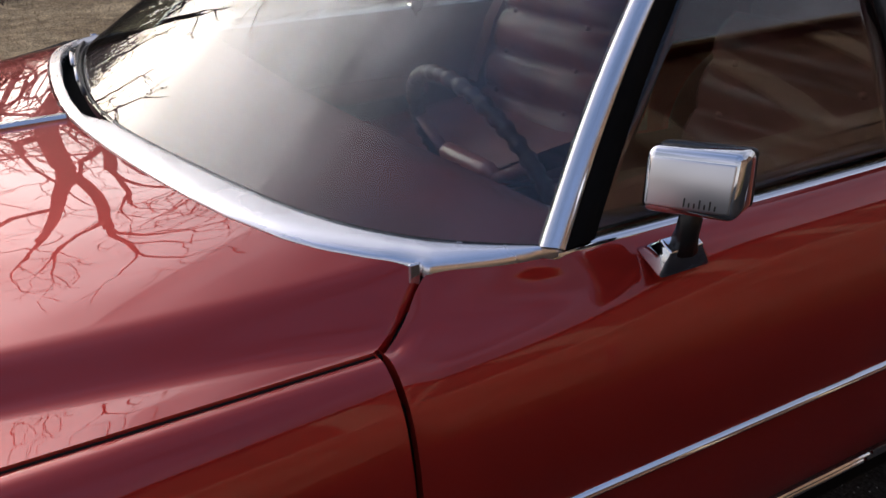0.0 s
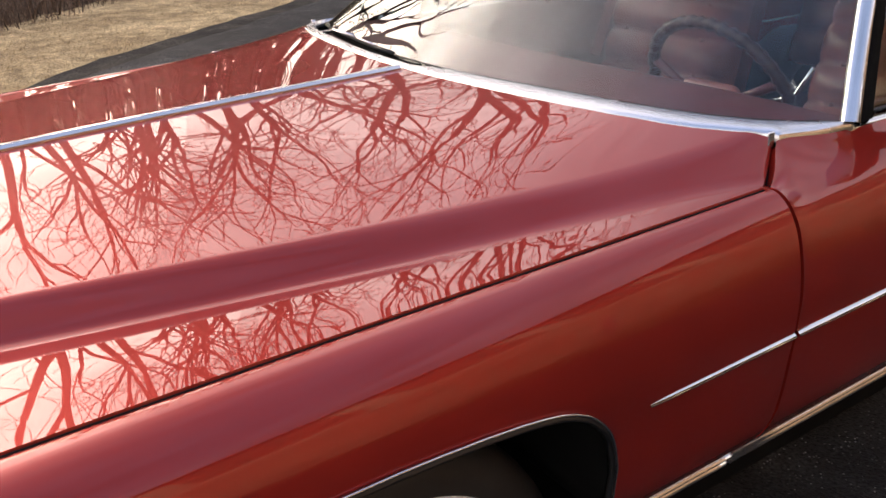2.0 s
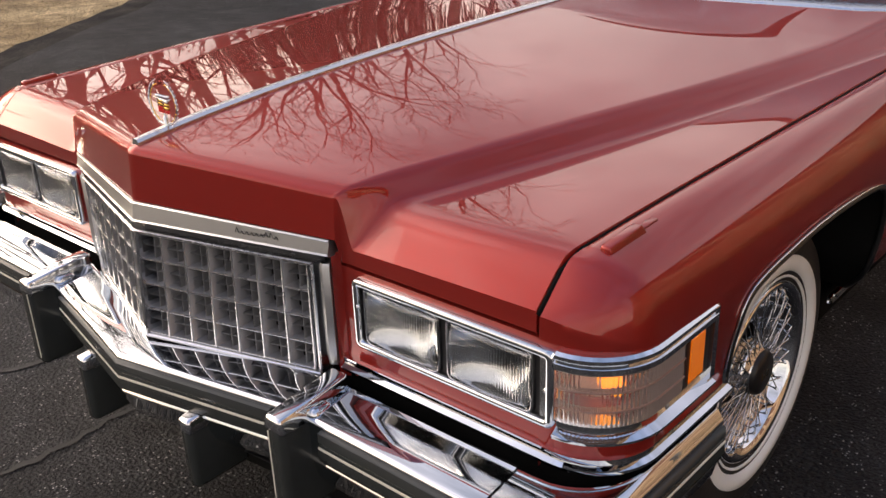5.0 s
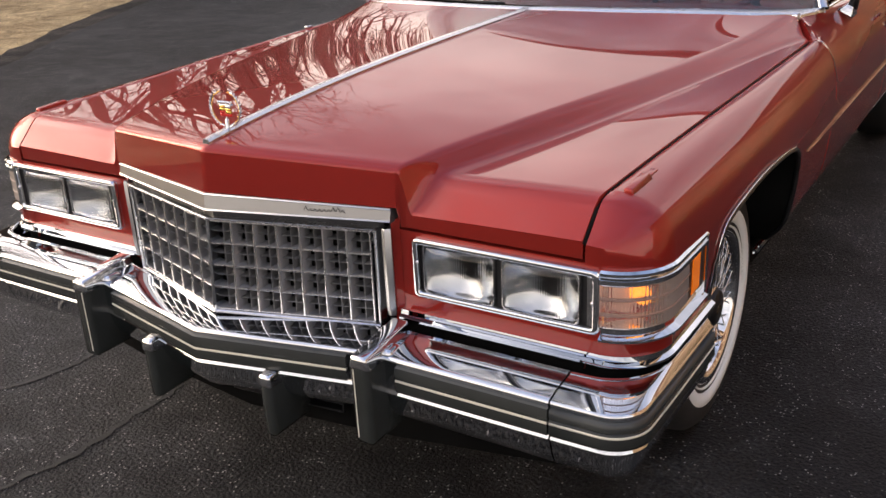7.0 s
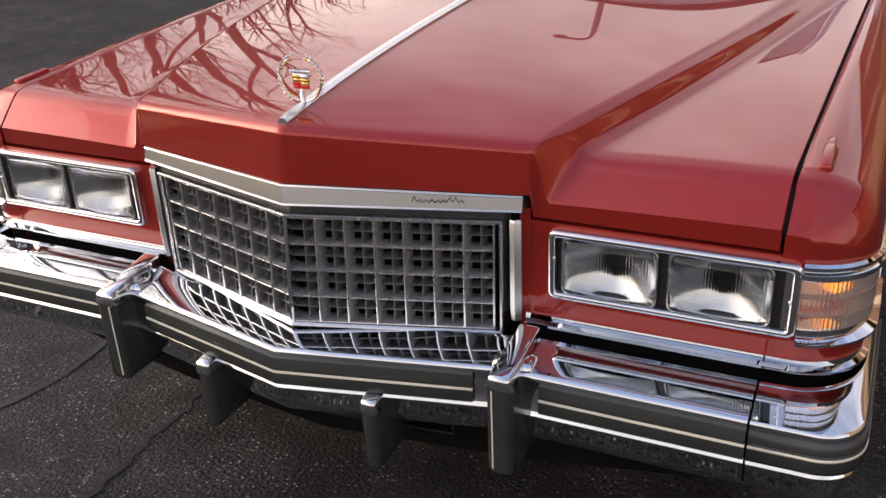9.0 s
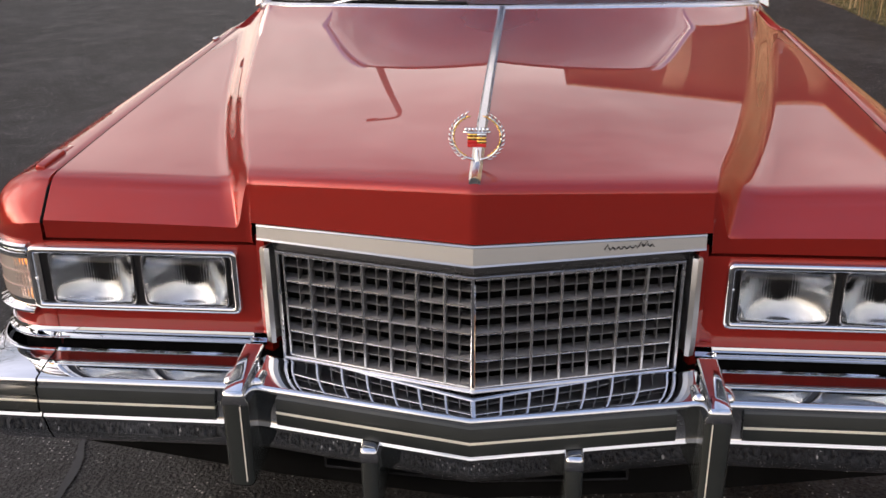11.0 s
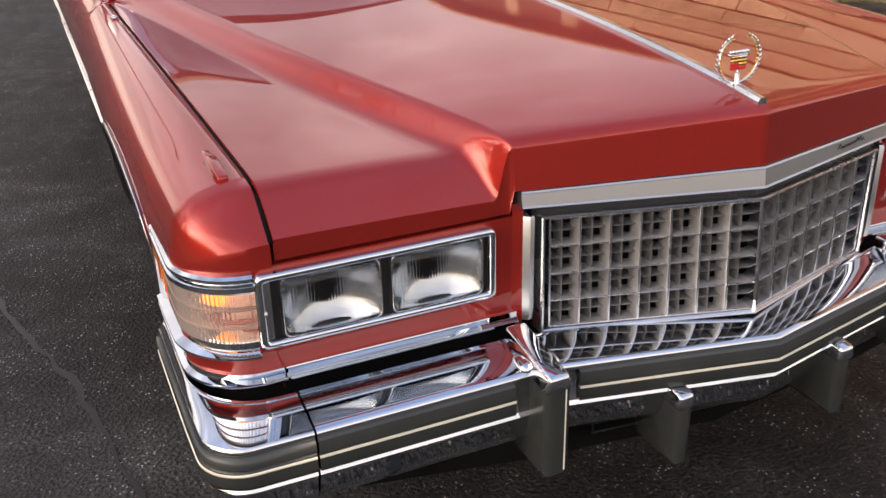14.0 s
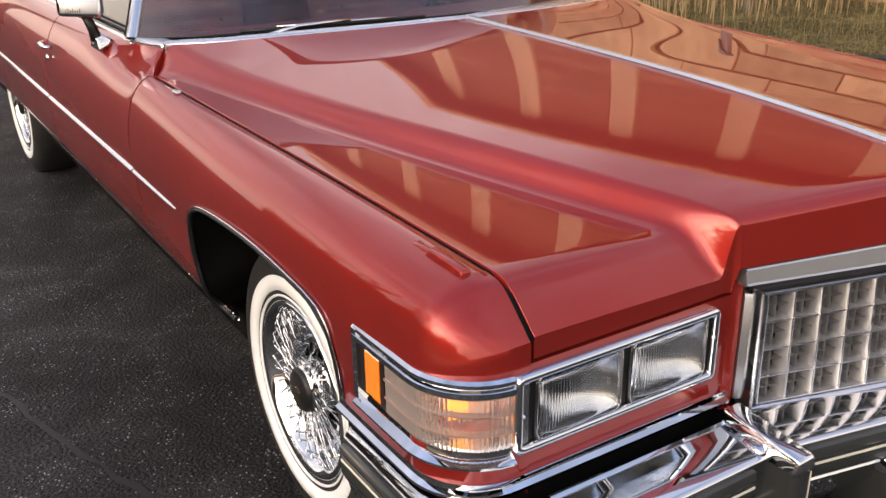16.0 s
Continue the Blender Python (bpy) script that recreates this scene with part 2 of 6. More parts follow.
def soft(q):
    q = min(1.0, max(0.0, q))
    return q * q * (3 - 2 * q)


def thing(name, label, category, group="", at=None):
    ob = new(name)
    if at:
        ob.matrix_world = at
    return tagged(ob, label, category, group)


# ---- the car ----
car = thing("car", "red metallic luxury sedan with chrome bumper and whitewall tyres on asphalt", "car")

# lines of the body, front at y = 0 and rear at +y
ZC = curve([(.028, .950), (.10, .9585), (.17, .9655), (.3, .9775), (.54, .9925), (.92, 1.006), (1.234, 1.0135), (1.5, 1.0185), (1.8, 1.0235)], 5)
XR = curve([(.06, .409), (.13, .432), (.2, .459), (.4, .527), (.6, .583), (.8, .631), (1.0, .675), (1.2, .717), (1.4, .757), (1.6, .797), (1.8, .835)], 4)
ZR_LOW = curve([(.06, .909), (.13, .9155), (.2, .9225), (.4, .936), (.6, .9435), (.8, .9485), (1.0, .9525), (1.2, .9555), (1.5, .9600)], 4)
SX = curve([(.1, .860), (.184, .867), (.6, .887), (1.2, .901), (1.722, .906)], 3)
SZ = curve([(.1, .879), (.184, .8815), (.6, .896), (1.2, .915), (1.722, .931), (1.85, .936)], 3)
# SX, SZ: where the shoulder's round begins; XG, ZG: the gap between hood and fender; ZV: the valley inside it
XG = curve([(.1, .8505), (.184, .8535), (1.709, .9055)], 1)
ZG = curve([(.1, .8835), (.184, .8875), (.4, .896), (.6, .9035), (1.0, .9145), (1.2, .919), (1.4, .9235), (1.722, .931), (1.85, .9355)], 3)
ZV = curve([(.1, .8765), (.184, .8805), (.4, .890), (.6, .898), (.8, .9055), (1.0, .9115), (1.2, .9165), (1.45, .9245), (1.722, .9320)], 3)
BAND = curve([(0, .024), (.2, .026), (.4, .029), (.6, .033), (.8, .038), (1.0, .044), (1.2, .051), (1.5, .060), (1.7, .064)], 3)
YR = table([(0, 1.565), (.1, 1.568), (.2, 1.577), (.3, 1.589), (.4, 1.604), (.5, 1.622), (.6, 1.646), (.7, 1.684), (.75, 1.714), (.8, 1.757), (.83, 1.790), (.846, 1.806), (.906, 1.709), (1, 1.707)], False)
REAR = curve([(0, 1.565), (.1, 1.568), (.2, 1.577), (.3, 1.589), (.4, 1.604), (.5, 1.622), (.6, 1.646), (.7, 1.684), (.75, 1.714), (.8, 1.757), (.846, 1.806)], 6)
LIFT = curve([(0, -.0023), (.15, .0074), (.3, .0158), (.45, .0234), (.57, .0278), (.66, .0284), (.72, .0262), (.78, .0212), (.81, .0175), (.84, .012), (.87, .006), (.9, 0)], 5)


def ZR(y):
    return ZR_LOW(y) + .024 * max(0, (y - 1.40) / .42) ** 2.2


def front_line(a):
    return .009 + .119 * min(a, .424) / .424 + .006 * soft((a - .42) / .03)


def brow_drop(y):
    k = .006
    return .94 * k * math.log(1 + math.exp(min(40, (.203 - y) / k)))


def hood_raw(a, y):
    xr, zr, xg, zg = XR(y), ZR(y), XG(y), ZG(y)
    xv = min(xr + BAND(y), xg - .02)
    d = brow_drop(y)
    if a < xr:
        q = a / xr
        return ZC(y) - (ZC(y) - zr) * (.92 * q + .08 * q * q) - .012 * math.exp(-max(0, y - front_line(a)) / .010)
    zv = ZV(y) - d
    if a < xv:
        return zr + (zv - zr) * (a - xr) / (xv - xr)
    q = (a - xv) / (xg - xv)
    return zv + (zg - d - zv) * q + .001 * math.sin(math.pi * min(1, q))


def hood_base(a, y):
    r = .017 if y > .30 else .0045 + .0125 * soft((y - .14) / .10)
    r = min(r, max(.001, a * .8)) if a < .02 else r
    return sum(hood_raw(abs(a + r * k / 3), y) for k in range(-3, 4)) / 7


def hood_z(a, y):
    """The rear edge sweeps up a little towards the glass."""
    z = hood_base(a, y)
    rear = REAR(min(a, .85))
    rise = max(0, 1 - (rear - y) / .72)
    if not rise or a > .90:
        return z
    return z + LIFT(a) * min(1.1, rise ** 2)


def hood_mesh():
    vs = [0, .004, .010, .018, .03, .042, .055, .07, .085, .1, .13] + [.13 + .87 * k / 110 for k in range(1, 111)]
    us = [k / 36 * .5 for k in range(37)] + [.5 + .2 * k / 18 for k in range(1, 19)] + [.7 + .3 * k / 14 for k in range(1, 15)]
    rows = []
    for v in vs:
        row = []
        for u in us:
            yn = .13 + v * 1.6
            for _ in range(3):
                xr, xg = XR(yn), XG(yn)
                xv = min(xr + BAND(yn) * 1.25, xg - .02)
                x0 = max(0, xr - .03)
                a = x0 * u / .5 if u <= .5 else (x0 + (xv - x0) * (u - .5) / .2 if u <= .7 else xv + (xg - xv) * (u - .7) / .3)
                yn = front_line(a) + v * (YR(a) - front_line(a))
            row.append((a, yn, hood_z(a, yn)))
        rows.append(row)
    top = rows[0]
    skirt = []
    for a, y, z in top:
        low = .8425 - .0145 * min(a, .424) / .424 if a < .432 else .783
        push = -.007 if a < .432 else .002
        skirt.append([(a, y + push * q, z + (low - z) * q) for q in (.04, .12, .5, 1.0)])
    pre = [[s[k] for s in skirt] for k in (3, 2, 1, 0)]
    rows = pre + rows
    rows.append([(a, y + .003, z - .004) for a, y, z in rows[-1]])
    rows.append([(a, y + .002, z - .02) for a, y, z in rows[-1]])
    for r in rows:
        a, y, z = r[-1]
        r.append((a + .0015, y, z - .003))
        r.append((a + .001, y, z - .028))
    half = grid(rows)
    return merge(half, mirror(half))


def welded(mesh, dist=0.0004):
    bm = bmesh.new()
    vs = [bm.verts.new(v) for v in mesh[0]]
    for f in mesh[1]:
        try:
            bm.faces.new([vs[i] for i in f])
        except ValueError:
            pass
    bmesh.ops.remove_doubles(bm, verts=bm.verts, dist=dist)
    return bm


hood = part("hood", welded(hood_mesh()), PAINT, car, "long creased red metallic hood", smooth=48)

# chrome strip along the hood's middle, ending in a blunt tip
rows = []
for k in range(60):
    y = .026 + (1.562 - .026) * k / 59
    z = hood_z(0, y) if k else hood_z(0, .03)
    w = .011 if k else .010
    rows.append([(-w, y, z - .003), (-w, y, z + .003), (-w * .55, y, z + .009), (w * .55, y, z + .009), (w, y, z + .003), (w, y, z - .003)])
v, f = grid(rows)
f.append((0, 1, 2, 3, 4, 5))
part("hood_strip", (v, f), STEEL, car, "long bright metal strip along the hood", smooth=False)

# side of the body: outward x by height
SIDE = table([(.30, .862), (.345, .872), (.365, .884), (.40, .912), (.45, .952), (.495, .974), (.55, .986), (.62, .994), (.70, 1.0), (.78, .9985), (.86, .985), (.93, .95)])
ARCH_Y0, ARCH_Y1 = .4975, 1.287
FRONT_ARCH = table([(.4975, .60), (.499, .66), (.503, .698), (.512, .722), (.53, .740), (.56, .750), (.60, .757), (.66, .7625), (.73, .7675), (.84, .7705), (.95, .767), (1.05, .760), (1.12, .751), (1.165, .740), (1.21, .717), (1.245, .683), (1.268, .645), (1.281, .60), (1.286, .555), (1.287, .52)])
BEHIND_ARCH = table([(1.287, .52), (1.295, .485), (1.31, .455), (1.34, .42), (1.375, .39), (1.40, .352), (1.42, .33)], False)
ARCH_STEPS = [.4976, .499, .503, .508, .515, .525, .54, .56, .59, .62, .66, .72, .80, .88, .95, 1.02, 1.08, 1.12, 1.15, 1.175, 1.2, 1.22, 1.24, 1.255, 1.265, 1.273, 1.28, 1.284, 1.2869]


def arch_z(y, y0, y1, top, r):
    """A low arch with round ends."""
    if y <= y0 or y >= y1:
        return None
    q = max(0, (y0 + r - y) / r, (y - y1 + r) / r)
    return top - r * (1 - math.sqrt(max(0, 1 - q * q))) * 1.2


FRONT_PROFILE = [(0, -.0025), (.004, -.0005), (.012, .0012), (.028, .0015), (.046, -.001), (.064, -.006), (.080, -.0125), (.094, -.0215), (.105, -.034), (.113, -.051), (.119, -.080), (.1235, -.115)]
REAR_PROFILE = [(0, -.0025), (.0035, -.0003), (.009, .001), (.018, 0), (.030, -.006), (.043, -.017), (.055, -.033), (.066, -.053), (.074, -.078), (.081, -.108), (.086, -.14), (.089, -.175)]


def refined(profile, n=32):
    ks = list(range(len(profile)))
    fx, fz = table([(k, p[0]) for k, p in zip(ks, profile)]), table([(k, p[1]) for k, p in zip(ks, profile)])
    return [(fx(ks[-1] * i / n), fz(ks[-1] * i / n)) for i in range(n + 1)]


def lamp_hollow(y, z):
    return y < .40 and .650 < z < .744


def fender_half():
    fp, rp = refined(FRONT_PROFILE), refined(REAR_PROFILE)
    side_drop = table([(p[0] / .1235, p[1]) for p in FRONT_PROFILE])
    cx, cy = XG(.245) + .0085, .245
    wide = .1235 + SX(.245) - XG(.245)
    rows = []
    for k in range(37):
        a = math.pi / 2 * k / 36
        w = math.cos(a) ** 2
        row = []
        for dx, dz in fp:
            q = dx / .1235
            x, y = cx + wide * q * math.sin(a), cy - .112 * q * math.cos(a)
            x += (XG(y) - XG(.245)) * max(0, 1 - (x - cx) / .05)
            front = -.94 * .006 * math.log(1 + math.exp(min(40, (.070 - .112 * (1 - q)) / .006)))
            z = ZG(y) + (SZ(y) - ZG(y)) * q + side_drop(q) * (1 - w) + (front - .002 * (1 - q)) * w
            row.append((x, y, z))
        x1, y1, z1 = row[-1]
        for j in range(1, 21):
            z = z1 + (.578 - z1) * j / 20
            f = 1 + (SIDE(z) - SIDE(z1)) * 2.0 * math.sin(a) / .997
            f = .66 if lamp_hollow(.2, z) else min(1.02, f)
            row.append((cx + (x1 - cx) * f, cy + (y1 - cy) * f, z))
        x, y, z = row[-1]
        row += [(cx + (x - cx) * .97, cy + (y - cy) * .97, z - .001), (cx + (x - cx) * .93, cy + (y - cy) * .93, z + .001)]
        if not k:
            rows.append([(x - .0015, y, z - .03) for x, y, z in row])
            rows.append([(x - .0015, y, z - .003) for x, y, z in row])
            row = [(x, y, z) for x, y, z in row]
        c = row[0]
        rows[-2:] = [[(r[0][0], r[0][1], r[0][2] - .03), r[0]] + r if len(r) == len(row) else r for r in rows[-2:]]
        rows.append([(c[0] - .0015, c[1], c[2] - .03), (c[0] - .0015, c[1], c[2] - .003)] + row)
    for y in [.26, .29, .33, .37, .3999, .4001, .43, .46, .485, .4974] + ARCH_STEPS + [1.2871, 1.295, 1.31, 1.325, 1.34, 1.36, 1.375, 1.39, 1.40, 1.42, 1.5, 1.6, 1.68, 1.709]:
        t = min(1, max(0, (y - .25) / 1.47))
        gx, gz = XG(y) + .0085, ZG(y)
        row = [(gx - .0015, y, gz - .03), (gx - .0015, y, gz - .003)]
        for (ax, az), (bx, bz) in zip(fp, rp):
            px = ax + (bx - ax) * t
            q = px / (.1235 + (.089 - .1235) * t)
            row.append((gx + px + (SX(y) - XG(y)) * q, y, gz + (SZ(y) - gz) * q + az + (bz - az) * t))
        x1, z1 = row[-1][0], row[-1][2]
        low = .578 if y < ARCH_Y0 else FRONT_ARCH(y) if y < ARCH_Y1 else BEHIND_ARCH(y)
        for k in range(1, 21):
            z = z1 + (low - z1) * k / 20
            x = SIDE(z) + (x1 - SIDE(z1)) * (1 - soft((z1 - z) / .14))
            row.append((x - (.04 if lamp_hollow(y, z) else 0), y, z))
        x, y, z = row[-1]
        row += [(x - .003, y, z - .001), (x - .007, y, z + .001)]
        rows.append(row)
    # flange into the gap to the door
    rows.append([(x - .03, y + .001, z) for x, y, z in rows[-1]])
    return grid(rows)


def fender_x(y, z):
    """Outward x of the fender's side."""
    t = min(1, max(0, (y - .25) / 1.47))
    (ax, az), (bx, bz) = FRONT_PROFILE[-1], REAR_PROFILE[-1]
    x1, z1 = SX(y) + .0085 + ax + (bx - ax) * t, SZ(y) + az + (bz - az) * t
    return SIDE(z) + (x1 - SIDE(z1)) * (1 - soft((z1 - z) / .14))


for s in (1, -1):
    part("front_fender", sided(fender_half(), s), PAINT, car, smooth=34)

DOOR_TOP_X = table([(1.72, .914), (1.741, .903), (1.768, .885), (1.791, .866), (1.811, .855), (1.835, .857), (1.865, .865), (1.9, .875), (1.95, .8845), (1.99, .888), (2.2, .890), (2.8, .889), (4.5, .87), (5.6, .82)])
DOOR_TOP_Z = table([(1.72, .931), (1.741, .941), (1.768, .958), (1.791, .974), (1.811, .985), (1.835, .9875), (1.865, .9865), (1.9, .985), (1.99, .984), (2.2, .9805), (2.8, .977), (4.5, .965), (5.6, .90)])


def side_half(y0, y1, n, cut=None):
    rows = []
    for k in range(n + 1):
        y = y0 + (y1 - y0) * k / n
        tx, tz = DOOR_TOP_X(y), DOOR_TOP_Z(y)
        row = [(tx - .02, y, tz - .03), (tx - .001, y, tz - .003)]
        ex, ez = 1.0, .76
        for j in range(13):
            a = math.pi / 2 * j / 12
            x, z = tx + (ex - tx) * math.sin(a) ** 1.05, ez + (tz - ez) * math.cos(a) ** 1.15 if j < 12 else ez
            row.append((x, y, z))
        low = cut(y) if cut else .33
        for j in range(1, 12):
            z = ez + (low - ez) * j / 11
            row.append((SIDE(z), y, z))
        x, y_, z = row[-1]
        row.append((x - .05, y, z + .002))
        rows.append(row)
    first = [(x - .03, y - .001, z) for x, y, z in rows[0]]
    last = [(x - .03, y + .001, z) for x, y, z in rows[-1]]
    return grid([first] + rows + [last])


def rear_cut(y):
    z = arch_z(y, 3.86, 4.72, .47, .2)
    return z if z else .34


def even(pts, n, blur=0.0):
    """n points at even steps along a line, its corners eased over the distance blur."""
    p = np.array(pts, float)
    acc = np.concatenate(([0], np.cumsum(np.linalg.norm(np.diff(p, axis=0), axis=1))))
    at = np.linspace(0, acc[-1], 121)
    q = np.stack([np.interp(at, acc, p[:, c]) for c in (0, 1)], 1)
    if blur > .0005:
        w = blur / (acc[-1] / 120)
        k = np.exp(-.5 * (np.arange(-60, 61) / w) ** 2)
        k /= k.sum()
        wide = np.concatenate((2 * q[0] - q[60:0:-1], q, 2 * q[-1] - q[-2:-62:-1]))
        q = np.stack([np.convolve(wide[:, c], k, "valid") for c in (0, 1)], 1)
    step = np.linspace(0, 120, n)
    return np.stack([np.interp(step, np.arange(121), q[:, c]) for c in (0, 1)], 1)


def front_door_half(y0=1.7185, y1=2.762, n=96, m=27):
    """In front the shoulder carries on the fender's round edge, with a hollow above it that fades out backwards."""
    ys = np.array([y0 + (y1 - y0) * (k / n) ** 1.25 for k in range(n + 1)])
    upper = np.zeros((n + 1, m, 2))
    for i, y in enumerate(ys):
        tx, tz = DOOR_TOP_X(y), DOOR_TOP_Z(y)
        kx, kz = max(tx, .912), min(tz, .931)
        near = even([(tx, tz), (kx - 1e-5, kz + 1e-5)] + [(kx + dx, kz + dz) for dx, dz in refined(REAR_PROFILE)], m, .024 * soft((y - y0) / .07))
        far = even([(tx + (1.0 - tx) * math.sin(math.pi / 2 * j / 40) ** 1.05, .757 + (tz - .757) * math.cos(math.pi / 2 * min(j, 39.99) / 40) ** 1.15) for j in range(41)], m)
        upper[i] = near + (far - near) * soft((y - 1.745) / .62)
    flow = upper.copy()
    for _ in range(60):
        mid = (flow[:-2] + flow[2:]) / 2
        hold = np.clip((ys[1:-1] - y0) / .05, 0, 1)[:, None, None] * np.clip((np.arange(m) - 1) / 5, 0, 1)[None, :, None]
        flow[1:-1] += .5 * hold * (mid - flow[1:-1])
    rows = []
    for i, y in enumerate(ys):
        tx, tz = DOOR_TOP_X(y), DOOR_TOP_Z(y)
        row = [(tx - .02, y, tz - .03), (tx - .001, y, tz - .003)] + [(float(x), float(y), float(z)) for x, z in flow[i]]
        row += [(SIDE(.757 + (.33 - .757) * j / 11), float(y), .757 + (.33 - .757) * j / 11) for j in range(1, 12)]
        x, _, z = row[-1]
        rows.append(row + [(x - .05, float(y), z + .002)])
    first = [(x - .03, y - .001, z) for x, y, z in rows[0]]
    last = [(x - .03, y + .001, z) for x, y, z in rows[-1]]
    return grid([first] + rows + [last])


doors = {}
for s in (1, -1):
    doors[s] = part("front_door", sided(front_door_half(), s), PAINT, car, smooth=60)
    part("rear_door", sided(side_half(2.77, 3.72, 24), s), PAINT, car, smooth=42)
    part("rear_quarter", sided(side_half(3.728, 5.6, 60, cut=rear_cut), s), PAINT, car, smooth=42)

# ---- front end ----
def nose_path(off=0.0, x_start=.425, y_end=.493, n=12):
    """Level path along the front panel, round the corner and along the side, as (x, y); it goes outward, so that its right side is outside."""
    pts = [(x_start, .133), (.6, .133), (.75, .133), (.887, .133)]
    for k in range(1, n + 1):
        a = math.pi / 2 * k / n
        pts.append((.887 + .110 * math.sin(a), .133 + .112 * (1 - math.cos(a))))
    pts += [(.998, .32), (.9985, .40), (.9985, y_end)]
    return pts


def strip(z0, z1, d0, d1, r=.004):
    return [(d0, z0), (d1 - r, z0), (d1, z0 + r), (d1, z1 - r), (d1 - r, z1), (d0, z1)]


for s in (1, -1):
    # red panel that holds the lamps
    short = [p for p in nose_path() if p[1] < .26]
    part("front_panel", sided(merge(plan_sweep(short, [(-.05, .567), (-.002, .567), (-.002, .637), (-.05, .637)]),
                                    plan_sweep(short, [(-.05, .764), (-.002, .764), (-.002, .777), (-.05, .777)]),
                                    plan_sweep([(.425, .133), (.474, .133)], [(-.05, .637), (-.002, .637), (-.002, .764), (-.05, .764)])), s), PAINT, car, smooth=False)
    # bright moulding along the panel's lower edge
    part("lower_moulding", sided(plan_sweep(nose_path(x_start=.422), [(-.02, .563), (.006, .563), (.012, .568), (.012, .573), (.003, .578), (.003, .589), (-.02, .589)]), s), CHROME, car, "bright metal moulding", smooth=False)
    part("black_filler", sided(plan_sweep(nose_path(x_start=.40), [(-.09, .50), (-.012, .50), (-.012, .563), (-.09, .563)]), s), MATT, car, smooth=False)
    # upright moulding beside the grille
    part("grille_side_moulding", sided(plan_sweep([(.401, .119), (.406, .1175), (.413, .123)], [(-.03, .577), (.006, .577), (.009, .60), (.009, .775), (.006, .781), (-.03, .781)]), s), BRUSHED, car, smooth=False)
    part("nose_end", sided(plan_sweep([(.412, .127), (.43, .135)], [(-.06, .55), (0, .55), (0, .80), (-.06, .80)]), s), PAINT, car, smooth=False)


def frame_ring(x0, x1, z0, z1, y0, y1, w, r=.012, seg=4):
    """A rounded rectangular ring facing -y, standing out from y0 to y1."""
    def loop(inset, y, rr):
        pts = []
        for cx, cz, a0 in ((x1 - inset - rr, z1 - inset - rr, 0), (x0 + inset + rr, z1 - inset - rr, 90), (x0 + inset + rr, z0 + inset + rr, 180), (x1 - inset - rr, z0 + inset + rr, 270)):
            for k in range(seg + 1):
                a = radians(a0 + 90 * k / seg)
                pts.append((cx + rr * math.cos(a), y, cz + rr * math.sin(a)))
        return pts
    rows = [loop(0, y0, r), loop(0, y1 + .003, r), loop(.003, y1, r), loop(w - .003, y1, max(.003, r - w * .5)), loop(w, y1 + .003, max(.003, r - w * .5)), loop(w, y0, max(.003, r - w * .5))]
    return grid(rows, close=True)


def rounded_plate(x0, x1, z0, z1, y, r=.01, seg=4):
    pts = []
    for cx, cz, a0 in ((x1 - r, z1 - r, 0), (x0 + r, z1 - r, 90), (x0 + r, z0 + r, 180), (x1 - r, z0 + r, 270)):
        for k in range(seg + 1):
            a = radians(a0 + 90 * k / seg)
            pts.append((cx + r * math.cos(a), y, cz + r * math.sin(a)))
    return pts, [tuple(range(len(pts)))]


def fluted_lens(w, h, n=32):
    """A sealed-beam lens facing -y with upright flutes, 5 mm thick."""
    bm = bmesh.new()
    cols = []
    for k in range(n * 4 + 1):
        x = -w / 2 + w * k / (n * 4)
        e = min(1, (w / 2 - abs(x)) / .012)
        bulge = -.010 * (1 - (2 * x / w) ** 2)
        flute = .0009 * math.cos(2 * math.pi * k / 4)
        col = []
        for j in range(13):
            z = -h / 2 + h * j / 12
            ez = min(1, (h / 2 - abs(z)) / .010)
            zone = flute if (j > 1 and j < 11) else flute * .3
            col.append((x, (bulge - .004 * (1 - (2 * z / h) ** 2)) * 1 + .010 * (1 - math.sqrt(max(0, min(e, ez)))) + zone * min(e, ez), z))
        cols.append(col)
    front = grid(cols)
    back = ([(v[0], .012, v[2]) for v in front[0]], [tuple(reversed(q)) for q in front[1]])
    bm.free()
    nv, nj = len(cols), 13
    v, f = merge(front, back)
    k0 = len(front[0])
    rim = [(i, 0) for i in range(nv)] + [(nv - 1, j) for j in range(1, nj)] + [(i, nj - 1) for i in range(nv - 2, -1, -1)] + [(0, j) for j in range(nj - 2, 0, -1)]
    idx = [i * nj + j for i, j in rim]
    for a, b in zip(idx, idx[1:] + idx[:1]):
        f.append((b, a, a + k0, b + k0))
    return v, f


def reflector_bowl(w, h, depth=.07):
    """A round bowl cut off flat above."""
    wide = w / 2 * 1.04
    rows = []
    for i in range(29):
        x = -w / 2 + w * i / 28
        col = [depth * max(0, 1 - (x * x + z * z) / wide ** 2) for z in [-h / 2 + h * j / 18 for j in range(19)]]
        rows.append([(x, y, -h / 2 + h * j / 18) for j, y in enumerate(col)] + [(x, 0, h / 2)])
    return grid(rows)


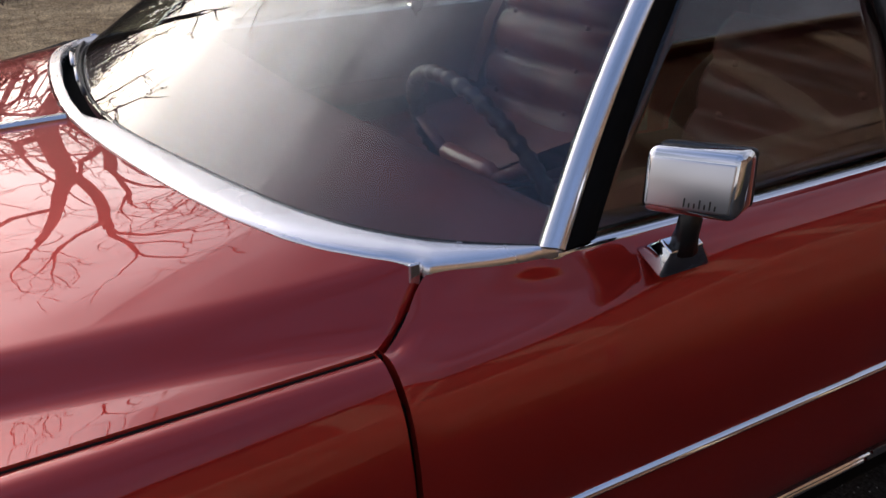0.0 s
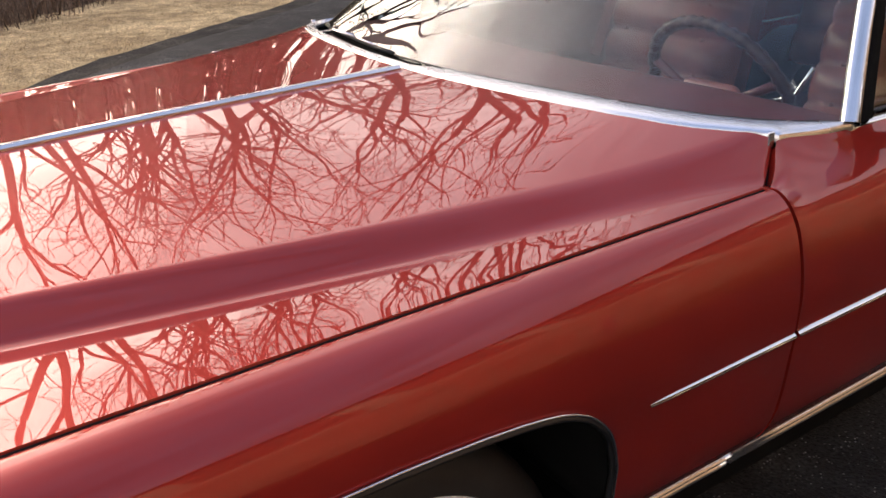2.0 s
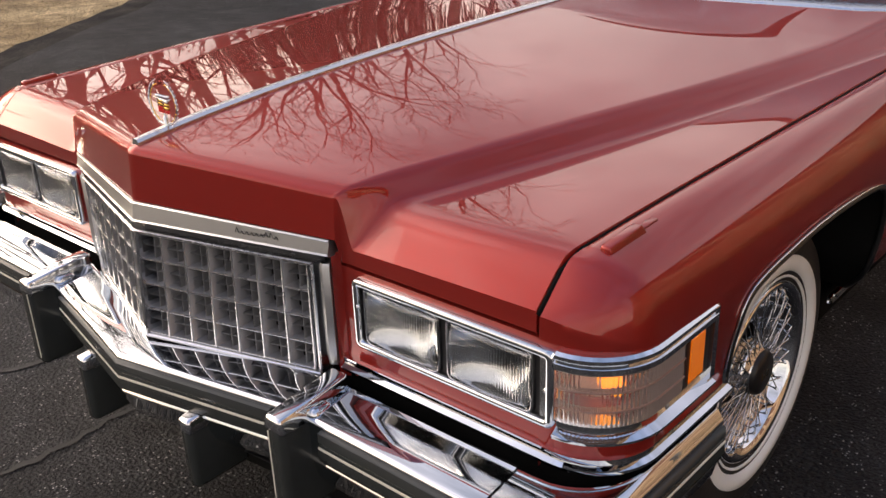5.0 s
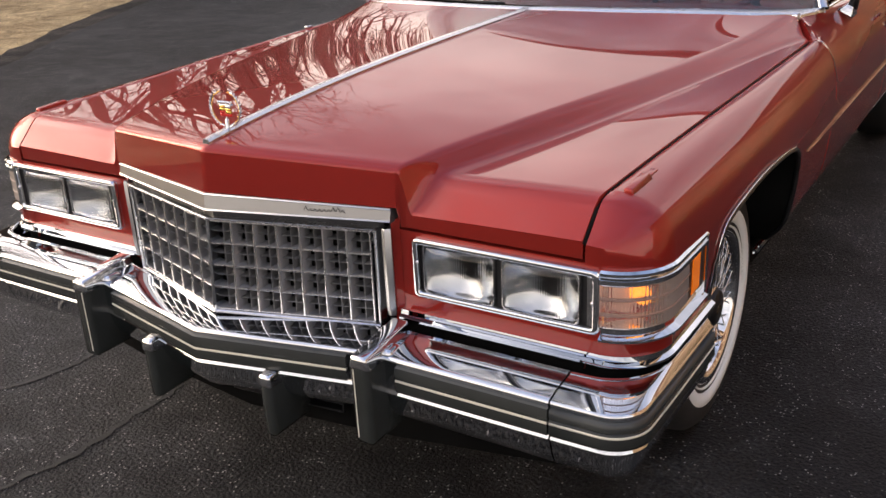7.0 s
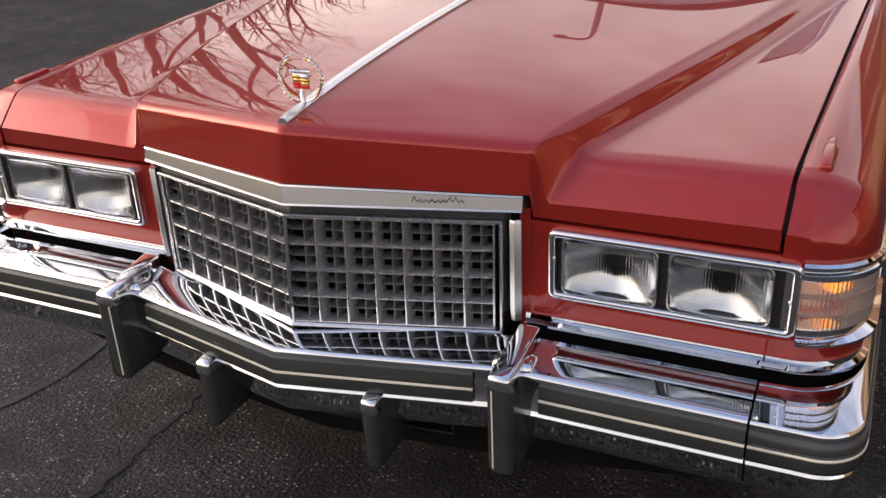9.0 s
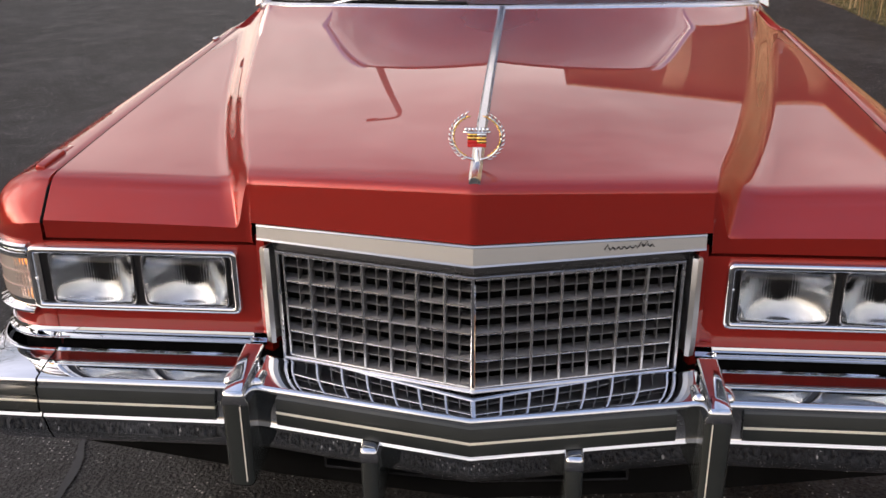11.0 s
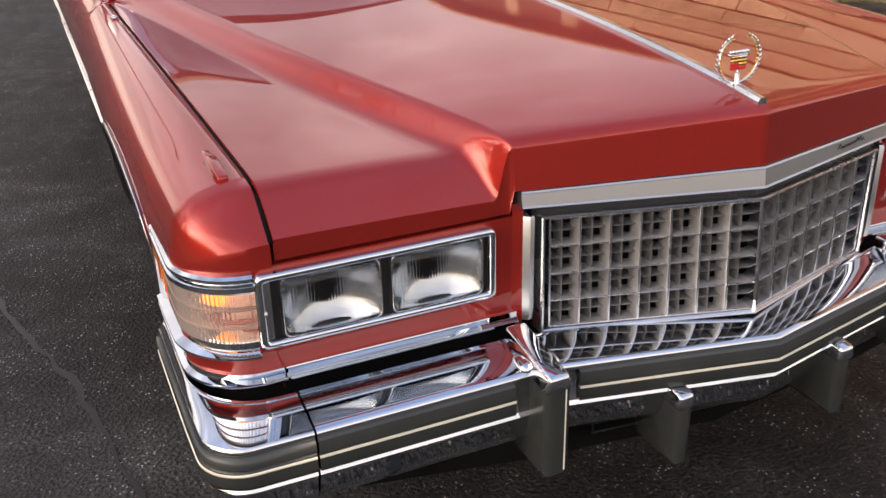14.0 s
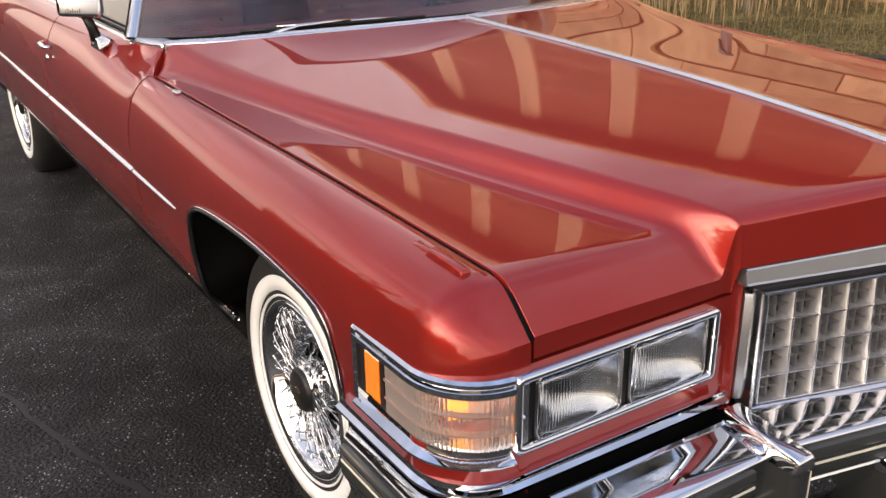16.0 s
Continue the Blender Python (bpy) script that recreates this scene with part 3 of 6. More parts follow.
lens_mesh, bowl_mesh = fluted_lens(.166, .107), reflector_bowl(.162, .103)
for s in (1, -1):
    lamp = part("headlight_bezel", sided(frame_ring(.467, .892, .633, .768, .14, .119, .013), s), CHROME, car, "bright headlight surround", smooth=True)
    part("inner_bezel", sided(frame_ring(.480, .884, .645, .757, .16, .126, .004, r=.010), s), BLACK, lamp)
    back = part("lamp_recess", sided(merge(rounded_plate(.470, .890, .636, .766, .181), ), s), MATT, lamp, smooth=False)
    for xa, xb in ((.480, .4895), (.6645, .6785), (.8535, .870)):
        part("lamp_divider", sided(plan_sweep([(xa, .133), (xb, .133)], [(-.03, .648), (.003, .648), (.003, .756), (-.03, .756)]), s), BLACK, lamp, smooth=False)
    for cx in (.577, .766):
        head = part("headlight", sided(frame_ring(cx - .0865, cx + .0865, .6445, .7575, .136, .124, .0045, r=.014), s), STEEL, lamp, "rectangular sealed-beam headlight")
        hole = part("headlight_gasket", sided(frame_ring(cx - .089, cx + .089, .6425, .7595, .136, .127, .004, r=.015), s), BLACK, lamp)
        shell = part("headlight_reflector", sided(([(v[0] + cx, v[1] * .62 + .131, v[2] + .701) for v in bowl_mesh[0]], bowl_mesh[1]), s), REFLECTOR, lamp)
        glass = part("headlight_lens", welded(sided(([(v[0] + cx, v[1] * .6 + .124, v[2] + .701) for v in lens_mesh[0]], lens_mesh[1]), s), .0001), LENS, lamp, "clear fluted lens")
    # adjusting screws beside the lamps
    for x, z in ((.4785, .715), (.8795, .70)):
        part("screw", sided(([(x + y, .121 + h, z + w) for h, y, w in lathe([(.0004, -.002), (.0035, -.0015), (.004, .004)], 12)[0]], lathe([(.0004, 0), (.0035, 0), (.004, 0)], 12)[1]), s), STEEL, lamp)

    # turn light wrapped round the corner
    full = nose_path(y_end=.408)
    wrap = [(.893, .1332)] + [p for p in full if p[0] > .893 and p[1] <= .409]
    turn = part("turn_light", sided(plan_sweep(wrap, [(-.02, .741), (.010, .741), (.014, .745), (.014, .754), (.008, .757), (.012, .761), (.012, .767), (.006, .771), (-.02, .771)]), s), CHROME, car, "wrap-around turn light with clear and amber lenses", smooth=False)
    part("lower_trim", sided(plan_sweep(wrap, [(-.02, .622), (.014, .622), (.019, .626), (.019, .630), (.003, .637), (.003, .650), (-.02, .650)]), s), CHROME, turn, smooth=False)
    part("end_trim", sided(plan_sweep([(.9985, .396), (.9985, .412)], strip(.634, .769, -.02, .013)), s), CHROME, turn, smooth=False)
    part("bezel_post", sided(plan_sweep([(.868, .133), (.893, .133)], strip(.648, .757, -.02, .010)), s), STEEL, turn, smooth=False)
    side = [p for p in wrap if p[1] <= .30] + [(.998, .318)]
    fine = []
    for (xa, ya), (xb, yb) in zip(side, side[1:]):
        m = max(1, int(math.hypot(xb - xa, yb - ya) / .0022))
        fine += [(xa + (xb - xa) * k / m, ya + (yb - ya) * k / m) for k in range(m)]
    rows = []
    for k, (x, y) in enumerate(fine):
        j = min(k + 1, len(fine) - 1)
        i = max(k - 1, 0)
        tx, ty = fine[j][0] - fine[i][0], fine[j][1] - fine[i][1]
        ln = math.hypot(tx, ty) or 1
        nx, ny = ty / ln, -tx / ln
        o = .006 + .0012 * math.cos(k * 2.1)
        rows.append([(x + nx * (o * e), y + ny * (o * e), .650 + .091 * q) for q, e in ((0, .9), (.05, 1), (.3, 1), (.62, 1), (.95, 1), (1, .9))])
    part("clear_lens", sided(grid(rows), s), PEACH, turn, "clear ribbed lens with orange bulb glow")
    for zz in (.676, .709):
        part("lens_bar", sided(plan_sweep(side, strip(zz, zz + .003, 0, .0085, .001)), s), LENS_RIB, turn, smooth=False)
    for ya, yb in ((.318, .333), (.377, .397)):
        part("lens_divider", sided(plan_sweep([(.9982, ya), (.9984, yb)], strip(.650, .741, -.02, .006, .002)), s), BLACK, turn, smooth=False)
    part("amber_lens", sided(plan_sweep([(.998, .3325), (.9985, .3775)], strip(.656, .738, -.01, .008, .003)), s), LIT_AMBER, turn, "amber side marker lens", smooth=False)
    inner = [(.893, .165)] + [(.887 + .075 * math.sin(math.pi / 2 * k / 8), .245 - .076 * math.cos(math.pi / 2 * k / 8)) for k in range(1, 9)] + [(.964, .39)]
    part("lamp_housing", sided(plan_sweep(inner, [(-.01, .646), (0, .646), (0, .746), (-.01, .746)]), s), SOCKET, turn)
    for bx, by, r, tall in ((.957, .188, .018, .9), (.974, .355, .012, 2.4)):
        v, f = lathe([(r * math.sin(math.pi * k / 10) + .0002, -r * 1.3 * math.cos(math.pi * k / 10)) for k in range(11)], 16)
        part("bulb", sided(([(bx + q * 1.2, by + p, .702 + h * tall) for h, p, q in v], f), s), BULB, turn, "orange bulb")

    # small red light pod on the fender
    bm = block(-.014, .014, -.052, .052, -.010, .012, .005, 3)
    for v in bm.verts:
        if v.co.z > 0:
            v.co.x *= .72
            v.co.y = v.co.y * (.9 if v.co.y > 0 else .95)
            v.co.z *= 1.0 - .30 * max(0, v.co.y / .055)
    bmesh.ops.transform(bm, matrix=pose(s * .899, .292, .8905, 5.5, -3 * s, 0), verts=bm.verts)
    pod = part("fender_lamp", bm, PAINT, car, "small red fender indicator pod")
    bm = block(-.006, .006, -.003, .001, -.003, .003, .001)
    bmesh.ops.transform(bm, matrix=pose(s * .899, .341, .894, 5.5, 0, 0), verts=bm.verts)
    part("pod_lens", bm, AMBER, pod)
    bm = block(-.007, .007, -.02, .03, -.008, .004, .002, 2)
    bmesh.ops.transform(bm, matrix=pose(s * .899, .357, .8925, 3, 0, 0), verts=bm.verts)
    part("pod_tail", bm, PAINT, pod)
    # antenna base near the fender's rear
    bm = block(-.008, .008, -.016, .016, -.004, .006, .003, 3)
    bmesh.ops.transform(bm, matrix=pose(s * .922, 1.50, .930, 0, 6 * s, 0), verts=bm.verts)
    if s < 0:
        part("antenna_base", bm, CHROME, car)
    # dark seal down in the gap beside the hood
    seal = [(XG(y) + .0042, y, ZG(y) - brow_drop(y) - .0070) for y in [.135 + .0529 * k for k in range(31)]]
    part("hood_gap_seal", sided(tube(seal, .0048, 8), s), MATT, car)
    seal = [(.80, 1.83, .945), (.845, 1.797, .958), (.878, 1.750, .926), (.903, 1.717, .902)] + [(SIDE(z) - .018, 1.7137, z) for z in (.88, .82, .76, .70, .62, .54, .46, .40, .34)]
    part("door_gap_seal", sided(tube(seal, .009, 6), s), MATT, car)

# brushed bar under the hood's lip
bar_path = [(-.421, .119), (0, -.001), (.421, .119)]
rows = []
for x, y in bar_path:
    t = abs(x) / .421
    zt, zb = .8415 - .0145 * t, .800 - .0045 * t
    rows.append([(x, y + .03, zb), (x, y - .003, zb), (x, y - .008, zb + .003), (x, y - .0055, zb + .006), (x, y - .001, zt - .005), (x, y - .0035, zt - .003), (x, y - .001, zt), (x, y + .03, zt)])
v, f = grid(rows, close=True)
f += [tuple(range(8)), tuple(range(len(v) - 1, len(v) - 9, -1))]
bar = part("hood_bar", (v, f), BRUSHED, car, "brushed metal bar across the nose", smooth=False)
# flowing script badge as plain strokes
for k in range(9):
    q = k / 8
    x = .235 + .082 * q
    y = -.001 + .120 * x / .421 - .0052
    z = .8165 + (.004 if k in (0, 6, 7) else 0)
    h = .010 if k in (0, 6, 7) else .006
    part("badge_stroke", tube([(x - .003, y, z - h / 2), (x + .002, y + .0006, z + h / 2), (x + .006, y + .0016, z - h / 2)], .0009, 5), BLACK, bar)

# ---- grille ----
G_TC, G_BC, G_TO, G_BO = Vector((0, .0, .775)), Vector((0, -.016, .566)), Vector((.376, .110, .770)), Vector((.374, .108, .556))


def grille_point(u, v, s):
    """u from the middle outward, v from top to bottom."""
    p = (G_TC.lerp(G_TO, u)).lerp(G_BC.lerp(G_BO, u), v)
    return Vector((p.x * s, p.y, p.z))


def flat_bar(a, b, wide, deep, ahead=0.0):
    """A bar from a to b, deep along +y, wide across."""
    a, b = Vector(a), Vector(b)
    t = (b - a).normalized()
    w = t.cross(Vector((0, 1, 0))).normalized() * wide / 2
    y0, y1 = Vector((0, -ahead, 0)), Vector((0, deep, 0))
    r = Vector((0, min(.003, deep * .2), 0))
    prof = lambda p: [p - w + y1, p - w + y0 + r, p - w * .5 + y0, p + w * .5 + y0, p + w + y0 + r, p + w + y1]
    v = prof(a) + prof(b)
    f = [(i, (i + 1) % 6, 6 + (i + 1) % 6, 6 + i) for i in range(6)] + [tuple(range(6)), tuple(range(11, 5, -1))]
    return v, f


grille = part("grille", merge(*[([(-.40 * s if k in (0, 3) else 0, (.155 if k in (0, 3) else .05), .80 if k < 2 else .50) for k in range(4)], [(0, 1, 2, 3)]) for s in (1, -1)]), MATT, car, "V-shaped chrome egg-crate grille", smooth=False)
part("centre_post", flat_bar((0, -.004, .780), (0, -.020, .560), .009, .055, .003), CHROME, grille, smooth=False)
for s in (1, -1):
    part("grille_surround_top", sided(flat_bar((0, -.004, .782), (.385, .107, .777), .0065, .03, .006), s), BRIGHT_BAND, grille, smooth=False)
    part("grille_surround_side", sided(flat_bar((.383, .108, .777), (.382, .107, .548), .007, .03, .004), s), BRIGHT_BAND, grille, smooth=False)
    part("grille_surround_bottom", sided(flat_bar((0, -.020, .560), (.382, .106, .549), .007, .03, .004), s), BRIGHT_BAND, grille, smooth=False)
    part("grille_header", sided(flat_bar((0, .016, .790), (.395, .128, .785), .026, .03), s), BLACK, grille, smooth=False)
    for k in range(1, 8):
        part("upright_bar", flat_bar(grille_point(k / 7 * .985, 0, s), grille_point(k / 7 * .985, 1, s), .0055, .030, .002), CHROME if k == 7 else GRILLE_LIGHT, grille, smooth=False)
        part("bar_edge", flat_bar(grille_point(k / 7 * .985, 0, s), grille_point(k / 7 * .985, 1, s), .0034, .001, .0034), BRIGHT_BAND, grille, smooth=False)
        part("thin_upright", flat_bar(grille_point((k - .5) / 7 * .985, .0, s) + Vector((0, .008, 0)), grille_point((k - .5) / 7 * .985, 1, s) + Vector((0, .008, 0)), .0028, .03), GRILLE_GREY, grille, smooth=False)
    for k in range(5):
        part("level_bar", flat_bar(grille_point(0, k / 4, s) + Vector((0, .002, 0)), grille_point(.985, k / 4, s) + Vector((0, .002, 0)), .0052, .030, 0), GRILLE_LIGHT, grille, smooth=False)
        part("bar_edge", flat_bar(grille_point(0, k / 4, s), grille_point(.985, k / 4, s), .0030, .001, .0012), BRIGHT_BAND, grille, smooth=False)
        if k < 4:
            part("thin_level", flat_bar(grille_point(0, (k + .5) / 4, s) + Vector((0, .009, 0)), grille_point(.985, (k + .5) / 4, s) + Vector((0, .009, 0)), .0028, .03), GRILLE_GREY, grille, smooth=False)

# ---- bumper ----
def bumper_path():
    return [(0, -.092), (.14, -.062), (.28, -.032), (.405, -.006), (.43, -.004), (.46, -.004), (.65, -.004), (.846, -.004)]


CORNER = [(.850, -.004), (.93, -.003)] + [(.945 + .075 * math.sin(math.pi / 2 * k / 10), .072 - .075 * math.cos(math.pi / 2 * k / 10)) for k in range(11)] + [(1.022, .15), (1.023, .25), (1.024, .44)]
LOWER_FACE = [(0, .5375), (0, .533), (-.003, .528), (-.003, .468), (-.001, .465), (.0012, .460), (-.001, .456), (-.005, .449), (-.012, .42), (-.024, .395), (-.045, .378), (-.09, .37)]
BUMPER_PROFILE = [(-.104, .53), (-.107, .553), (-.103, .5595), (-.097, .5612), (-.091, .5588), (-.088, .5578), (-.066, .5553), (-.046, .5526), (-.026, .5491), (-.010, .5455), (-.004, .5437), (-.0015, .5415)] + LOWER_FACE
mid = bumper_path()
whole = [(-x, y) for x, y in reversed(mid[1:])] + mid
def flatter(mesh):
    """The top of the V lies flatter than that of the ends."""
    return [(x, y, .5437 + (z - .5437) * (.6 + .4 * soft((abs(x) - .40) / .03)) if z > .5437 else z) for x, y, z in mesh[0]], mesh[1]


bumper = part("front_bumper", flatter(plan_sweep(whole, BUMPER_PROFILE)), CHROME, car, "chrome bumper with grey vinyl strips and upright guards")
bumper.data.shade_smooth()


def shallow(ob, angle=35):
    """Keeps creases sharper than the angle."""
    bm = bmesh.new()
    bm.from_mesh(ob.data)
    for e in bm.edges:
        if len(e.link_faces) == 2 and e.calc_face_angle(0) > radians(angle):
            e.smooth = False
    bm.to_mesh(ob.data)
    bm.free()


shallow(bumper)
STRIP_PROFILES = [("vinyl_strip", RUBBER_LIGHT, [(-.004, .505), (.004, .506), (.006, .511), (.005, .528), (-.004, .530)]),
                  ("pin_stripe", CREAM, [(-.004, .4955), (.0062, .4955), (.0068, .498), (.0062, .5005), (-.004, .5005)]),
                  ("vinyl_strip", RUBBER, [(-.004, .470), (.006, .471), (.007, .478), (.0062, .4955), (.005, .5005), (.004, .5058), (-.004, .506)])]
for s in (1, -1):
    end = part("bumper_end", sided(plan_sweep(CORNER, [(-.05, .48), (-.05, .53), (-.012, .5375), (-.004, .5437), (-.0015, .5415)] + LOWER_FACE), s), CHROME, bumper, "wrap-around chrome bumper end")
    # sloping top of the end, from its front edge back to the body
    edge = plan_sweep(CORNER, [(-.004, .5437), (-.004, .5437), (-.004, .5437)], False)[0][::3]
    def spaced(pts, n=60):
        acc = [0]
        for p, q in zip(pts, pts[1:]):
            acc.append(acc[-1] + math.dist(p[:2], q[:2]))
        return [tuple(float(np.interp(acc[-1] * k / n, acc, [p[c] for p in pts])) for c in (0, 1)) for k in range(n + 1)]
    back = [(.850, .091), (.880, .092)]
    for k in range(1, 15):
        a = math.pi / 2 * k / 14
        o = .041 - .030 * soft(k / 14)
        back.append((.887 + (.110 + o) * math.sin(a), .245 - (.112 + o) * math.cos(a)))
    back += [(1.0095, .33), (1.010, .44)]
    top_rows = []
    for (x0, y0), (x1, y1) in zip(spaced(edge), spaced(back)):
        top_rows.append([(x0 + (x1 - x0) * q, y0 + (y1 - y0) * q, .5437 + .0200 * q - .0059 * q * q) for q in (0, .05, .2, .4, .6, .8, .92, .96)] + [(x1, y1, .5612), (x1 + .001, y1 + .004, .553)])
    part("bumper_end_top", sided(grid(top_rows), s), CHROME, end)
    shallow(end)
    for name, mat, prof in STRIP_PROFILES:
        part(name, sided(plan_sweep(CORNER, prof), s), mat, bumper)
        part(name, sided(plan_sweep([(.495, -.004), (.846, -.004)], prof), s), mat, bumper, smooth=False)
for name, mat, prof in STRIP_PROFILES:
    xs = [-.372, 0, .372]
    part(name, plan_sweep([(x, -.092 + abs(x) * .2123) for x in xs], prof), mat, bumper, smooth=False)


def guard(x, y, z0, z1, w, deep, name, label):
    g = part(name, block(x - w / 2, x + w / 2, y - .034, y + deep, z0, z1 - .01, .014, 4), RUBBER, bumper, label)
    bm = block(x - w / 2 - .002, x + w / 2 + .002, y - .034, y + deep, z1 - .028, z1 + .004, .008, 3)
    for v in bm.verts:
        if v.co.z > z1 - .01:
            v.co.z += .020 * (v.co.y - y + .03) / (deep + .034)
            v.co.x = x + (v.co.x - x) * (.78 if w > .04 else .9)
    part("guard_cap", bm, CHROME, g, "chrome cap")
    return g


for s in (1, -1):
    g = guard(s * .440, -.028, .352, .560, .050, .13, "bumper_guard", "tall grey bumper guard")
    part("guard_stripe", block(s * .440 - s * .012 - .001, s * .440 - s * .012 + .001, -.0632, -.060, .37, .535, 0), CREAM, g, smooth=False)
    part("guard_flank", block(s * .440 - .040, s * .440 + .040, .0, .05, .46, .557, .012, 3), CHROME, g)
    guard(s * .188, -.050, .308, .462, .034, .10, "small_bumper_guard", "short grey lower bumper guard")
# lower grille and valance behind the bumper
part("valance", plan_sweep([(-.9, .20), (-.4, .10), (0, .05), (.4, .10), (.9, .20)], [(-.03, .27), (.0, .27), (.02, .36), (.0, .50), (-.03, .50)]), MATT, car, smooth=False)
low = part("lower_grille", block(-.30, .30, .06, .08, .372, .378, .001), BLACK, car, "dark lower air intake")
for k in range(7):
    x = -.30 + .10 * k
    part("lower_upright", block(x - .002, x + .002, .045 - .03 * (1 - abs(x) / .3), .08, .335, .378, 0), BLACK, low, smooth=False)
for z in (.335, .356, .376):
    part("lower_level", plan_sweep([(-.30, .045), (0, .015), (.30, .045)], strip(z, z + .004, -.03, .002, .001)), BLACK, low, smooth=False)

# ---- hood ornament: a wreath round a small crest, as plain shapes ----
orn = part("hood_ornament", lathe([(.0005, .03), (.004, .028), (.005, .012), (.008, .004), (.010, 0)], 16), CHROME, car, "chrome and gilt wreath hood ornament")
orn.data.transform(pose(0, .098, .957, 0, -90, 0))
for s in (1, -1):
    arc = []
    for k in range(15):
        a = radians(-88 + 150 * k / 14)
        arc.append((s * .044 * math.cos(a), .098, 1.010 + .042 * math.sin(a)))
    part("wreath_stem", tube(arc, [.0026 - .0012 * k / 14 for k in range(15)], 6), CHROME, orn)
    for k in range(2, 15, 1):
        p, q = Vector(arc[k]), Vector(arc[k - 1])
        d = (p - q).normalized()
        for side in (1, -1):
            n = Vector((-d.z, 0, d.x)) * side
            tip = p + d * .010 + n * .0045
            part("wreath_leaf", tube([p, p.lerp(tip, .5) + n * .0015, tip], [.0010, .0020, .0003], 5), GOLD if side * s > 0 else CHROME, orn)
part("crest_post", tube([(0, .098, .972), (0, .098, .996)], .0016, 8), CHROME, orn)
for i in range(2):
    for j in range(4):
        bm = block(-.0165 + .0165 * i, .0165 * i, .0955, .1005, .992 + .0062 * j, .992 + .0062 * (j + 1), .0006, 1)
        part("crest_panel", bm, (GOLD, RED_ENAMEL, BLACK, GOLD)[(j + i) % 4] if (i + j) % 2 else (RED_ENAMEL, GOLD, GOLD, CHROME)[j], orn)
part("crown_band", tube([(-.024, .098, 1.0195), (-.012, .098, 1.0175), (.012, .098, 1.0175), (.024, .098, 1.0195)], .0024, 6), CHROME, orn)
for k in range(7):
    x = -.018 + .006 * k
    part("crown_pearl", tube([(x, .098, 1.019), (x * 1.08, .098, 1.0265)], [.0022, .0030], 6), CHROME, orn)

# ---- side trim, arch lips, rocker ----
def along(pts, w, h, out):
    """A flat moulding through points on the body's side."""
    rows = []
    for x, y, z in pts:
        rows.append([(x - .004, y, z - h / 2), (x + out * .8, y, z - h * .50), (x + out, y, z - h * .42), (x + out * .98, y, z - h * .28), (x + out * .70, y, z - h * .06), (x + out * .36, y, z + h * .16), (x - .004, y, z + h * .34)])
    v, f = grid(rows, close=True)
    return v, f + [tuple(range(7)), tuple(range(len(v) - 1, len(v) - 8, -1))]


for s in (1, -1):
    for a, b in ((1.347, 1.709), (1.718, 2.76), (2.772, 3.72), (3.73, 5.4)):
        n = 8
        pts = [(SIDE(.687) if k or a > 1.4 else SIDE(.687) - .002, a + (b - a) * k / n, .687) for k in range(n + 1)]
        part("side_moulding", sided(along(pts, .006, .0115, .0085), s), CHROME, car, smooth=False)
    # rocker moulding
    for a, b in ((1.345, 1.710), (1.717, 2.76), (2.77, 3.8)):
        pts = [(SIDE(.358), a + (b - a) * k / 6, .358) for k in range(7)]
        part("rocker_moulding", sided(along(pts, .006, .022, .010), s), STEEL, car)
        pts = [(SIDE(.377), a + (b - a) * k / 6, .377) for k in range(7)]
        part("rocker_rib", sided(along(pts, .006, .012, .006), s), STEEL, car)
    # bright lip round the wheel arch
    pts = [(ARCH_Y0, .56)] + [(y, FRONT_ARCH(y)) for y in ARCH_STEPS] + [(1.2875, .50), (1.295, .485), (1.31, .455), (1.34, .42), (1.375, .39)]
    rows = []
    for i, (y, z) in enumerate(pts):
        j, k = max(0, i - 1), min(len(pts) - 1, i + 1)
        d = Vector((pts[k][0] - pts[j][0], pts[k][1] - pts[j][1])).normalized()
        ny, nz = -d.y, d.x
        x = fender_x(y, z)
        o = .0025
        rows.append([(x - .006, y - ny * .005, z - nz * .005), (x + o, y - ny * .005, z - nz * .005), (x + o + .0045, y - ny * .003, z - nz * .003), (x + o + .0045, y - ny * .001, z - nz * .001), (x + o, y + ny * .0055, z + nz * .0055), (x - .006, y + ny * .006, z + nz * .006)])
    lip = part("arch_lip", sided(grid(rows, close=True), s), BLACK, car, "dark wheel arch lip with a thin bright edge")
    part("bright_edge", sided(tube([(r[4][0] + .0012, r[4][1], r[4][2]) for r in rows[1:-3]], .0024, 6), s), STEEL, lip)
    # dark wheel housing
    rows = []
    for y, z in pts:
        y = min(ARCH_Y1 + .08, max(ARCH_Y0 + .004, y))
        rows.append([(fender_x(y, z) - .004, y, z - .001), (SIDE(z) - .03, y, z + .003), (.55, y, z + .02)])
    part("wheel_housing", sided(grid(rows), s), MATT, car)
    part("housing_wall", sided(([(.56, .45, .2), (.56, 1.4, .2), (.56, 1.4, .8), (.56, .45, .8)], [(0, 1, 2, 3)]), s), MATT, car, smooth=False)
part("underbody", block(-.84, .84, 1.40, 5.5, .24, .36, .02), MATT, car)
part("engine_bay", block(-.55, .55, .22, 1.5, .22, .78, .02), MATT, car)
part("radiator_support", block(-.86, .86, .17, .42, .50, .755, .01), MATT, car)


